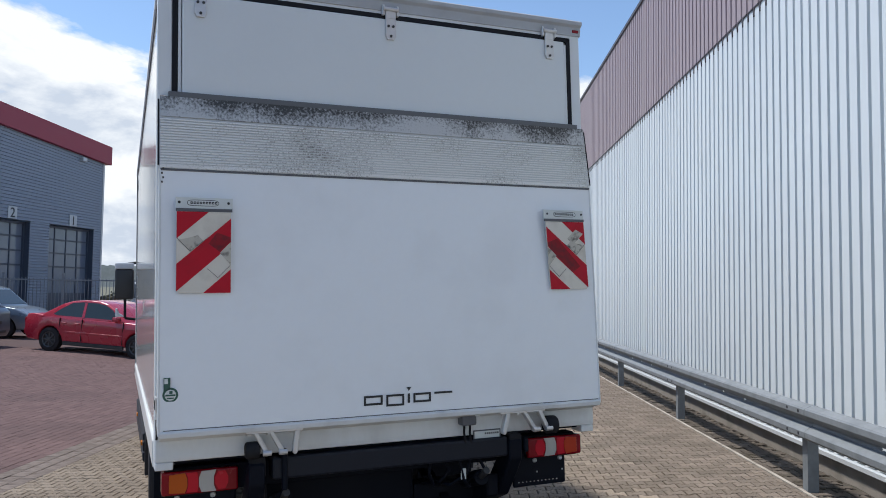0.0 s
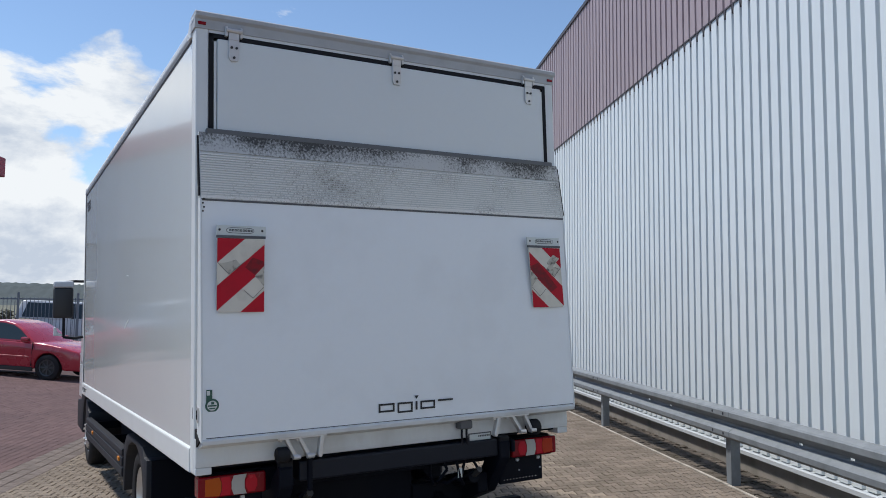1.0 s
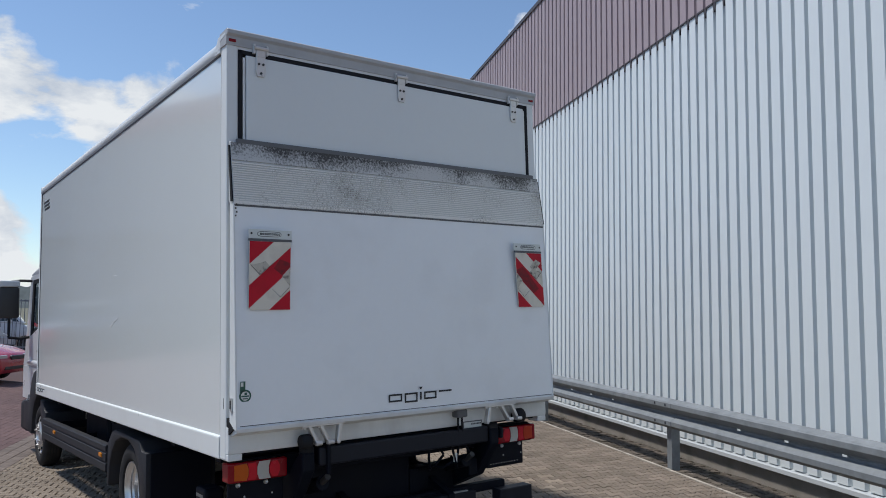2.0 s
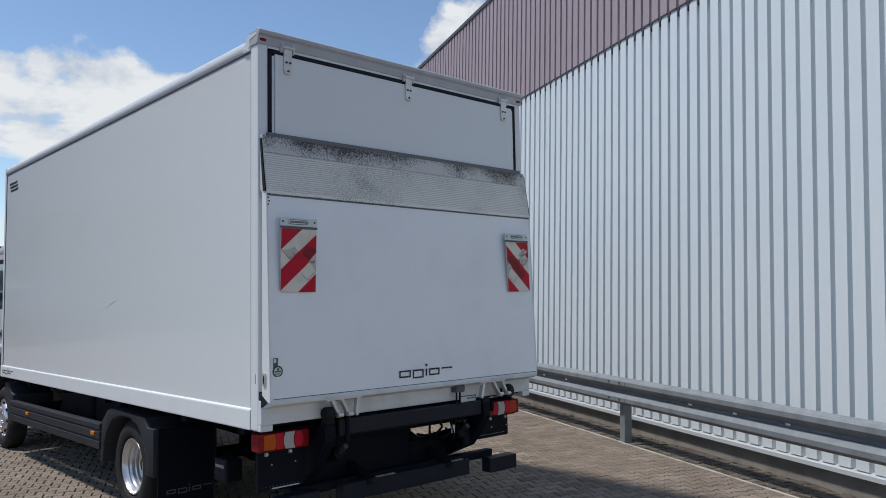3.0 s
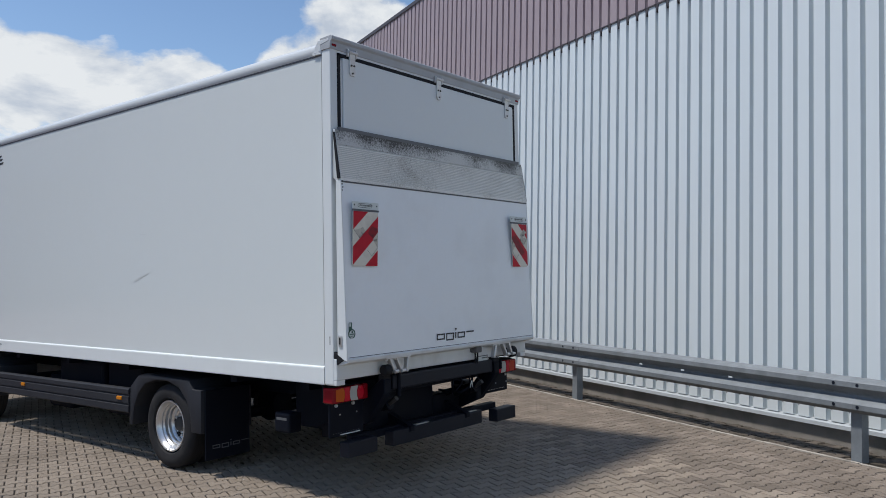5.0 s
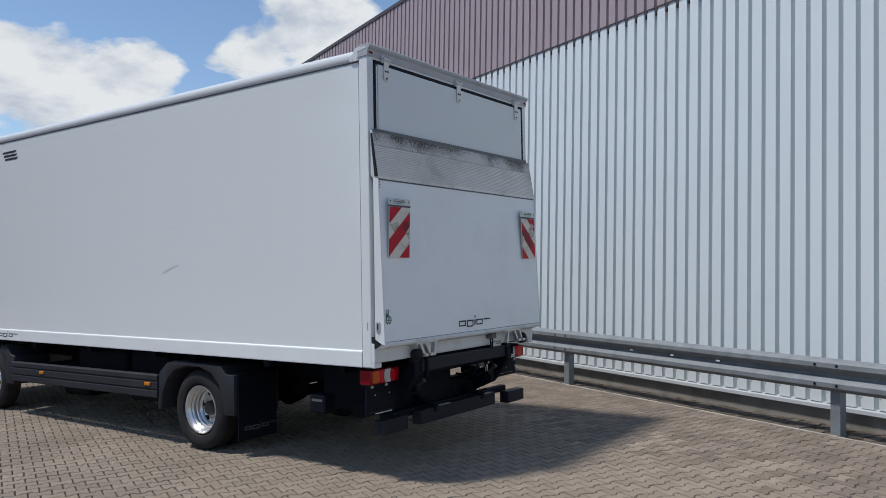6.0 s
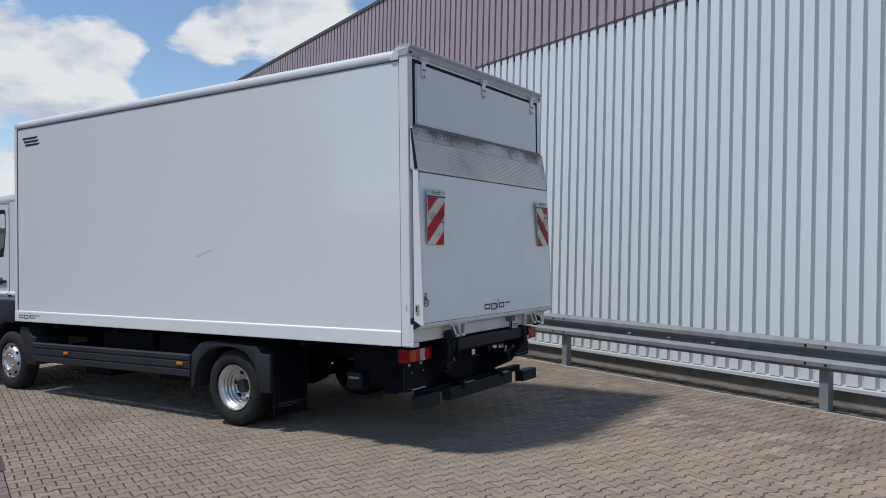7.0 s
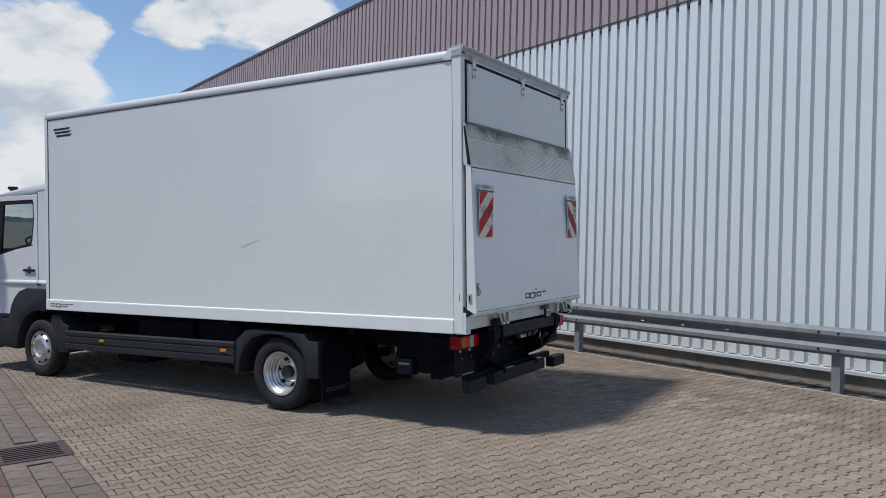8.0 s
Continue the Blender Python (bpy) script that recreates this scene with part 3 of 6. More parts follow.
def make_box_body(truck):
    W, Lb, z0, z1 = BOX_W, BOX_L, BOX_Z, BOX_TOP
    for side, x in (("left", 0.0), ("right", W)):
        s = 1 if side == "left" else -1
        a, c = sorted((x + s * 0.006, x + s * 0.03))
        part("side_panel", box((a, 0.09, z0 + 0.12), (c, Lb - 0.062, z1 - 0.09), 0.002), WHITE_SIDE, truck)
        # bottom profile with a bright lip along its top
        sk = [(x - s * 0.006, z0), (x - s * 0.008, z0 + 0.006), (x - s * 0.008, z0 + 0.118), (x - s * 0.006, z0 + 0.126), (x + s * 0.004, z0 + 0.134), (x + s * 0.05, z0 + 0.134), (x + s * 0.05, z0)]
        part("skirt_profile", prism(sk, 1, 0.095, Lb), SKIRT, truck)
        # rounded roof rail
        pr = [(x + s * 0.002, z1 - 0.098), (x - s * 0.006, z1 - 0.088), (x - s * 0.006, z1 - 0.045), (x + s * 0.004, z1 - 0.02), (x + s * 0.03, z1 - 0.004), (x + s * 0.09, z1), (x + s * 0.09, z1 - 0.098)]
        part("roof_rail", prism(pr, 1, 0.11, Lb - 0.02), RAIL_WHITE, truck, smooth=50)
        a, c = sorted((x + s * 0.0015, x + s * 0.012))
        part("rail_seal", box((a, 0.09, z1 - 0.109), (c, Lb - 0.04, z1 - 0.097)), RUBBER_GREY, truck, "dark seal under the roof rail")
        # front and rear corner posts
        a, c = sorted((x - s * 0.003, x + s * 0.07))
        part("corner_post", box((a, 0.0, z0), (c, 0.093, z1 - 0.02), 0.008, 2), WHITE_TRIM, truck)
        part("corner_post", box((a, Lb - 0.055, z0), (c, Lb + 0.010, z1 - 0.01), 0.012, 3), WHITE_TRIM, truck)
        a, c = sorted((x - s * 0.001, x + s * 0.006))
        part("post_joint", box((a, Lb - 0.061, z0 + 0.14), (c, Lb - 0.0565, z1 - 0.1)), RUBBER_GREY, truck, "dark joint before the front post")
        part("post_joint", box((a, 0.0955, z0 + 0.14), (c, 0.0985, z1 - 0.1)), ALU_BASE, truck)
        # cap that joins roof rail and corner post
        a, c = sorted((x - s * 0.012, x + s * 0.05))
        cap = part("corner_cap", prism([(0.004, z1 - 0.015), (0.004, z1 + 0.004), (0.12, z1 + 0.004), (0.185, z1 - 0.085), (0.175, z1 - 0.1), (0.09, z1 - 0.1), (0.09, z1 - 0.03)], 0, a, c, 0.003), RAIL_WHITE, truck)
        for yy, zz in ((0.105, z1 - 0.075), (0.15, z1 - 0.08)):
            part("rivet", lathe([(-0.004 * s, 0.0), (-0.003 * s, 0.004), (0, 0.006)], 0, (x - s * 0.012, yy, zz), 8), ROOF_GREY, cap)
    part("roof_panel", box((0.09, 0.05, z1 - 0.03), (W - 0.09, Lb - 0.02, z1 - 0.004), 0.003), WHITE_TRIM, truck)
    part("front_wall", box((0.02, Lb - 0.03, z0), (W - 0.02, Lb, z1 - 0.03), 0.004), WHITE_SIDE, truck)
    part("cargo_floor", box((0.03, 0.02, z0 + 0.02), (W - 0.03, Lb - 0.03, z0 + 0.12)), CHASSIS, truck)

    # rear frame: header beam with rain edge
    part("rear_header", prism([(-0.006, z1 - 0.072), (-0.012, z1 - 0.02), (-0.03, z1 - 0.006), (-0.032, z1 + 0.014), (-0.02, z1 + 0.024), (0.1, z1 + 0.018), (0.1, z1 - 0.072)], 0, -0.010, W + 0.010, 0.002), HEADER, truck, "grey rear roof edge")
    part("rear_header_board", box((0.07, 0.0, z1 - 0.09), (W - 0.07, 0.06, z1 - 0.072)), WHITE_TRIM, truck)
    for x in (0.006, W - 0.006 - 0.045):
        part("marker_lamp", box((x, -0.015, z1 - 0.052), (x + 0.045, -0.004, z1 - 0.034), 0.004, 2), RED_LENS, truck, "small red marker lamp")

    # upper rear flap with gasket and hinges
    d0, d1 = 0.115, W - 0.115
    flap = part("rear_flap", box((d0, -0.012, 2.62), (d1, 0.03, z1 - 0.120), 0.004), WHITE_FLAP, truck, "white hinged upper rear flap")
    gasket = [((0.068, -0.006, 2.55), (0.095, 0.012, z1 - 0.090)), ((W - 0.095, -0.006, 2.55), (W - 0.068, 0.012, z1 - 0.090)), ((0.068, -0.006, z1 - 0.117), (W - 0.068, 0.012, z1 - 0.090))]
    for lo, hi in gasket:
        part("gasket", box(lo, hi, 0.002), RUBBER, flap, "black rubber gasket")
    # black strip stands in for the dark gap between post and platform
    for xa in (0.052, W - 0.066):
        part("post_seal", box((xa, -0.012, 1.10), (xa + 0.014, 0.004, 2.72), 0.002), RUBBER, truck, "black strip at the gap beside the rear post")
    for lo, hi in (((0.096, -0.003, 2.55), (0.112, 0.012, z1 - 0.133)), ((W - 0.112, -0.003, 2.55), (W - 0.096, 0.012, z1 - 0.133))):
        part("edge_profile", box(lo, hi, 0.002), WHITE_TRIM, flap, "thin aluminium edge profile")
    for x in (0.205, W / 2 - 0.01, W - 0.225):
        b = prism([(x - 0.030, z1 - 0.115), (x - 0.030, z1 - 0.222), (x - 0.020, z1 - 0.242), (x + 0.020, z1 - 0.242), (x + 0.030, z1 - 0.222), (x + 0.030, z1 - 0.115)], 1, -0.024, -0.013, 0.002)
        part("hinge", b, ZINC, flap, "zinc-plated strap hinge")
        b = rod((x - 0.045, -0.03, z1 - 0.068), (x + 0.045, -0.03, z1 - 0.068), 0.011, 10)
        box((x - 0.03, -0.026, z1 - 0.12), (x + 0.03, -0.012, z1 - 0.068), 0.002, bm=b)
        for sx in (-1, 1):
            box((x + sx * 0.042 - 0.007, -0.026, z1 - 0.103), (x + sx * 0.042 + 0.007, -0.001, z1 - 0.043), 0.002, bm=b)
        part("hinge_knuckle", b, ZINC, flap)
        for bx, bz in ((-0.014, -0.165), (0.014, -0.165), (0.0, -0.222)):
            part("hinge_bolt", rod((x + bx, -0.030, z1 + bz), (x + bx, -0.022, z1 + bz), 0.0075, 8), HUBC, flap)

    # rear sill below the platform
    sill = prism([(0.0, 0.905), (-0.03, 0.905), (-0.034, 0.93), (-0.03, 1.06), (0.05, 1.06), (0.05, 0.905)], 0, 0.0, W, 0.004)
    part("rear_sill", sill, SILL, truck, "dull white rear cross beam")


def logo_bars(parent, M, width, height, material, name="lettering_bar"):
    """A maker's mark set as plain bars and a small wedge."""
    def bar(x0, z0, x1, z1):
        b = box((x0 * width, -0.0015, z0 * height), (x1 * width, 0.0, z1 * height))
        b.transform(M)
        part(name, b, material, parent)
    # plain bars and open blocks of the mark's size
    def frame_of(x0, z0, x1, z1):
        s, t = 0.022, 0.022 * width / height
        bar(x0, z0, x1, z0 + t), bar(x0, z1 - t, x1, z1), bar(x0, z0 + t, x0 + s, z1 - t), bar(x1 - s, z0 + t, x1, z1 - t)
    frame_of(0.0, 0.12, 0.205, 0.66), frame_of(0.245, 0.0, 0.445, 0.66), bar(0.485, 0.12, 0.51, 0.66), frame_of(0.55, 0.12, 0.75, 0.66), bar(0.79, 0.54, 1.0, 0.66)
    w = prism([(0.470 * width, 1.02 * height), (0.525 * width, 1.02 * height), (0.4975 * width, 0.80 * height)], 1, -0.0015, 0.0)
    w.transform(M)
    part("mark_wedge", w, material, parent)


def make_tail_lift(truck):
    W = BOX_W
    z_hinge, z_bend, z_lip = 1.036, 2.350, 2.722
    # the closed platform: thin at its lip, thickest at the hinge edge
    def y_at(z):
        return -0.03 - (z_lip - z) * 0.145 if z > z_bend else -0.083 - (z_bend - z) * 0.034
    x0, x1 = 0.012, W - 0.012
    lift = part("lift_platform", prism([(-0.005, z_hinge + 0.02), (y_at(z_hinge), z_hinge), (y_at(z_bend), z_bend), (-0.03, z_bend), (-0.03, z_hinge + 0.03)], 0, x0, x1, 0.004), WHITE_REAR, truck, "white closed tail lift platform")
    # inclined tread with worn lip
    ramp = [(y_at(z_bend) - 0.004, z_bend), (y_at(z_lip), z_lip), (y_at(z_lip) + 0.02, z_lip + 0.004), (-0.008, z_bend + 0.02), (-0.03, z_bend)]
    part("ramp_section", prism(ramp, 0, x0 - 0.004, x1 + 0.004, 0.002), ALU_BASE, lift, "worn ribbed aluminium ramp section")
    slope = (y_at(z_lip) - y_at(z_bend)) / (z_lip - z_bend)
    for k in range(17):
        z = z_bend + 0.022 + k * 0.0140
        y = y_at(z_bend) - 0.004 + slope * (z - z_bend)
        part("tread_rib", prism([(y + 0.002, z - 0.0046), (y - 0.0035, z - 0.0036), (y - 0.0035, z + 0.0036), (y + 0.002, z + 0.0046)], 0, x0, x1), ALU, lift)
    zl = z_bend + 0.022 + 17 * 0.0140
    y = y_at(z_bend) - 0.004 + slope * (zl - z_bend)
    for xa in (x0 - 0.012, x1 + 0.0045):
        part("ramp_cheek", prism([(y_at(z_bend) - 0.002, z_bend + 0.01), (y_at(z_lip) - 0.002, z_lip - 0.02), (y_at(z_lip) + 0.012, z_lip - 0.02), (y_at(z_bend) + 0.028, z_bend + 0.01)], 0, xa, xa + 0.0075), RUBBER, lift, "dark side of the ramp section")
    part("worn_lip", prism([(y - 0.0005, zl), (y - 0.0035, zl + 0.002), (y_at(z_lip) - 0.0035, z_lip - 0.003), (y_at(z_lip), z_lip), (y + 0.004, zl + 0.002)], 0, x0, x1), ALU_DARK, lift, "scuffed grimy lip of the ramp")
    part("top_edge", box((0.05, -0.034, 2.716), (W - 0.05, -0.006, 2.746), 0.003), TOP_BAR, lift, "grey top edge bar")
    # edge trims and side cheeks
    for xa in (x0 - 0.006, x1 - 0.004):
        part("side_edge", prism([(y_at(z_hinge) - 0.003, z_hinge + 0.01), (y_at(z_bend) - 0.003, z_bend), (-0.034, z_bend), (-0.034, z_hinge + 0.03)], 0, xa, xa + 0.010, 0.002), WHITE_TRIM, lift)
    zz = 1.068
    part("edge_line", box((x0 + 0.02, y_at(zz) - 0.0015, zz), (x1 - 0.01, y_at(zz) + 0.004, zz + 0.004)), RUBBER_GREY, lift)
    part("hinge_profile", prism([(y_at(z_hinge) - 0.002, z_hinge + 0.03), (y_at(z_hinge) - 0.008, z_hinge + 0.02), (y_at(z_hinge) - 0.004, z_hinge - 0.002), (-0.03, 1.005), (-0.005, 1.005), (-0.03, z_hinge + 0.03)], 0, x0, x1, 0.002), SILL, lift, "bevelled hinge edge of the platform")
    for xa in (0.002, W - 0.03):
        part("corner_bumper", prism([(-0.002, 1.0), (-0.10, 1.055), (-0.002, 1.11)], 0, xa, xa + 0.028), RUBBER, lift, "black rubber corner wedge")
    # hinge side latch
    latch = part("latch_plate", box((-0.002, -0.085, 1.15), (0.005, -0.05, 1.23), 0.006, 2), ZINC, lift, "small oval latch plate")
    part("latch_slot", box((-0.006, -0.074, 1.165), (-0.001, -0.062, 1.215), 0.003), RUBBER, latch)
    for k in range(4):
        part("rivet_hole", box((x0 + 0.004 + 0.006 * (k % 2), y_at(2.25) - 0.003, 2.27 + 0.022 * k), (x0 + 0.012 + 0.006 * (k % 2), y_at(2.25) + 0.003, 2.279 + 0.022 * k)), HUBC, latch)
    part("ramp_border", prism([(y_at(z_bend) - 0.006, z_bend - 0.004), (y_at(z_bend) - 0.006, z_bend + 0.014), (y_at(z_bend) + 0.004, z_bend + 0.014), (y_at(z_bend) + 0.004, z_bend - 0.004)], 0, x0 - 0.002, x1 + 0.002), ALU, lift)
    # dark strip painted in for the shadow line below the ramp
    part("ramp_gap", box((x0, y_at(2.338) - 0.003, 2.332), (x1, y_at(2.338) + 0.003, 2.343)), RUBBER_GREY, lift)

    # round approval sticker with a tab
    tilt = math.degrees(math.atan(0.036))
    def face(x, z):
        return Matrix.Translation((x, y_at(z) - 0.001, z)) @ pose(0, 0, 0, tilt, 0, 0)
    b = lathe([(0.0, 0.036), (-0.0012, 0.036), (-0.0012, 0.0)], 1, seg=32)
    b.transform(face(0.064, 1.238))
    badge = part("sticker", b, GREEN_INK, lift, "dark green round inspection sticker")
    b = box((-0.031, -0.0012, 0.016), (0.0, 0.0, 0.083))
    b.transform(face(0.064, 1.238))
    part("sticker_tab", b, GREEN_INK, badge)
    b = lathe([(-0.0012, 0.026), (-0.002, 0.026), (-0.002, 0.0)], 1, seg=28)
    b.transform(face(0.064, 1.238))
    part("sticker_disc", b, STICK_WHITE, badge)
    for bx in ((-0.023, -0.0028, -0.005, 0.023, -0.002, 0.003), (-0.005, -0.0028, 0.006, 0.010, -0.002, 0.020), (-0.016, -0.0028, -0.018, 0.016, -0.002, -0.012)):
        b = box(bx[:3], bx[3:])
        b.transform(face(0.064, 1.238))
        part("sticker_bar", b, GREEN_INK, badge)
    b = box((-0.028, -0.002, 0.054), (-0.012, -0.0012, 0.078))
    b.transform(face(0.064, 1.238))
    part("sticker_field", b, STICK_WHITE, badge)
    logo_bars(lift, face(1.025, 1.112), 0.505, 0.094, INK)

    # warning boards hung below small plates
    for x, mirror in ((0.087, 1), (2.148, -1)):
        make_board(lift, face(x, 1.726), mirror)

    # lift brackets below the platform, on both sides
    y0 = y_at(z_hinge)
    for x, arms in ((0.418, ((0.038, 0.052), (0.114, 0.056), (0.246, -0.014))), (1.826, ((0.036, -0.026), (0.142, 0.068), (0.240, 0.052)))):
        br = part("bracket_plate", box((x, y0, 1.022), (x + 0.285, -0.02, 1.036), 0.003), ZINC, lift, "zinc-plated hinge bracket")
        for ax, dx in arms:
            b = prism([(x + ax, 1.026), (x + ax + 0.024, 1.026), (x + ax + 0.027 + dx, 0.922), (x + ax + 0.020 + dx, 0.908), (x + ax + 0.006 + dx, 0.908), (x + ax + dx, 0.922)], 1, y0, y0 + 0.04, 0.003)
            part("bracket_arm", b, ZINC, br)
            if dx > 0:
                part("pin", rod((x + ax + dx - 0.008, y0 - 0.006, 0.925), (x + ax + dx + 0.034, y0 - 0.006, 0.925), 0.014, 10), ZINC, br)
        for ax in (0.02, 0.115, 0.27):
            part("bracket_bolt", lathe([(0, 0.0), (0, 0.012), (0.01, 0.012), (0.012, 0.0)][::-1], 2, (x + ax, y0 + 0.02, 1.012), 6), ZINC, br)


def make_board(lift, M, mirror):
    """A red and white striped warning board with a maker's plate above it."""
    w, h = 0.258, 0.40
    def put(name, outline, material, parent, y0, y1):
        if mirror < 0:
            outline = [(w - p[0] + (h - p[1]) * 0.08, p[1]) for p in outline][::-1]
        b = prism(outline, 1, y0, y1)
        b.transform(M)
        return part(name, b, material, parent)
    b = bmesh.new()
    board = put("warning_board", [(0, 0.012), (0.012, 0), (w - 0.012, 0), (w, 0.012), (w, h), (0, h)], SIGN_WHITE, lift, -0.012, -0.004)
    board["label"] = "red and white striped warning board, bent and dirty"
    def band(c0, c1):
        """The part of the board between two diagonals z = x * 1.0 + c."""
        poly = [(0, 0), (w, 0), (w, h), (0, h)]
        def clip(pts, c, keep_above):
            res = []
            for k, p in enumerate(pts):
                q = pts[(k + 1) % len(pts)]
                fp, fq = p[1] - 0.885 * p[0] - c, q[1] - 0.885 * q[0] - c
                if not keep_above:
                    fp, fq = -fp, -fq
                if fp >= 0:
                    res.append(p)
                if fp * fq < 0:
                    t = fp / (fp - fq)
                    res.append((p[0] + t * (q[0] - p[0]), p[1] + t * (q[1] - p[1])))
            return res
        return clip(clip(poly, c0, True), c1, False)
    for c0, c1 in ((-0.30, -0.112), (0.009, 0.142), (0.267, 0.5)):
        pts = band(c0, c1)
        if len(pts) > 2:
            put("red_stripe", pts, SIGN_RED, board, -0.0135, -0.012)
    put("dark_patch", [(0.150, 0.244), (0.191, 0.299), (0.257, 0.276), (0.257, 0.257), (0.205, 0.202)], SIGN_DARK, board, -0.0142, -0.0135)
    put("dirt_patch", [(0.205, 0.198), (0.257, 0.253), (0.257, 0.138), (0.246, 0.152)], SIGN_DIRT, board, -0.0142, -0.0125)
    put("dirt_patch", [(0.012, 0.262), (0.065, 0.208), (0.128, 0.255), (0.100, 0.285), (0.060, 0.272)], SIGN_DIRT, board, -0.0134, -0.0122)
    # seams of the pieces of film stuck over one another
    for (xa, za), (xb, zb) in (((0.003, 0.268), (0.065, 0.204)), ((0.145, 0.120), (0.196, 0.075)), ((0.196, 0.075), (0.255, 0.136)), ((0.065, 0.206), (0.150, 0.275))):
        n = Vector((zb - za, xa - xb)).normalized() * 0.0011
        put("film_seam", [(xa + n.x, za + n.y), (xb + n.x, zb + n.y), (xb - n.x, zb - n.y), (xa - n.x, za - n.y)], INK_FADED, board, -0.0146, -0.0136)
    if mirror < 0:
        # crumple of the bent board, drawn as a darker red patch
        put("dark_patch", [(0.045, 0.135), (0.100, 0.100), (0.225, 0.215), (0.235, 0.275), (0.190, 0.300)], SIGN_DARK, board, -0.0139, -0.0136)
        put("dirt_patch", [(0.010, 0.330), (0.085, 0.262), (0.120, 0.300), (0.060, 0.355)], SIGN_DIRT, board, -0.0141, -0.0125)
    put("clamp_bar", [(-0.004, h + 0.002), (w + 0.006, h + 0.002), (w + 0.006, h + 0.016), (-0.004, h + 0.016)], RUBBER_GREY, board, -0.014, -0.002)
    put("maker_plate", [(-0.004, h + 0.017), (w + 0.008, h + 0.017), (w + 0.008, h + 0.07), (-0.004, h + 0.07)], STICK_WHITE, board, -0.008, 0.0)
    for xx in (0.012, w - 0.012):
        b = lathe([(0.0, 0.0), (-0.004, 0.004), (-0.001, 0.007)], 1, (xx, -0.008, h + 0.046), 8)
        b.transform(M)
        part("plate_screw", b, HUBC, board)
    ring = [(0.048 + 0.152 * (0.5 + 0.5 * math.copysign(abs(math.cos(a)) ** 0.35, math.cos(a))), h + 0.044 + 0.016 * math.copysign(abs(math.sin(a)) ** 0.8, math.sin(a))) for a in [2 * math.pi * k / 32 for k in range(32)]]
    put("plate_oval", ring, INK_FADED, board, -0.0092, -0.008)
    inner = [(0.124 + (p[0] - 0.124) * 0.965, h + 0.044 + (p[1] - h - 0.044) * 0.78) for p in ring]
    put("plate_field", inner, STICK_WHITE, board, -0.0098, -0.0092)
    for k in range(9):
        xx = 0.064 + k * 0.0145
        put("plate_bar", [(xx, h + 0.0385), (xx + 0.0115, h + 0.0385), (xx + 0.0115, h + 0.0505), (xx, h + 0.0505)], INK, board, -0.0104, -0.0098)
        put("plate_notch", [(xx + 0.004, h + 0.0425), (xx + 0.009, h + 0.0425), (xx + 0.009, h + 0.0455), (xx + 0.004, h + 0.0455)], STICK_WHITE, board, -0.0108, -0.0102)


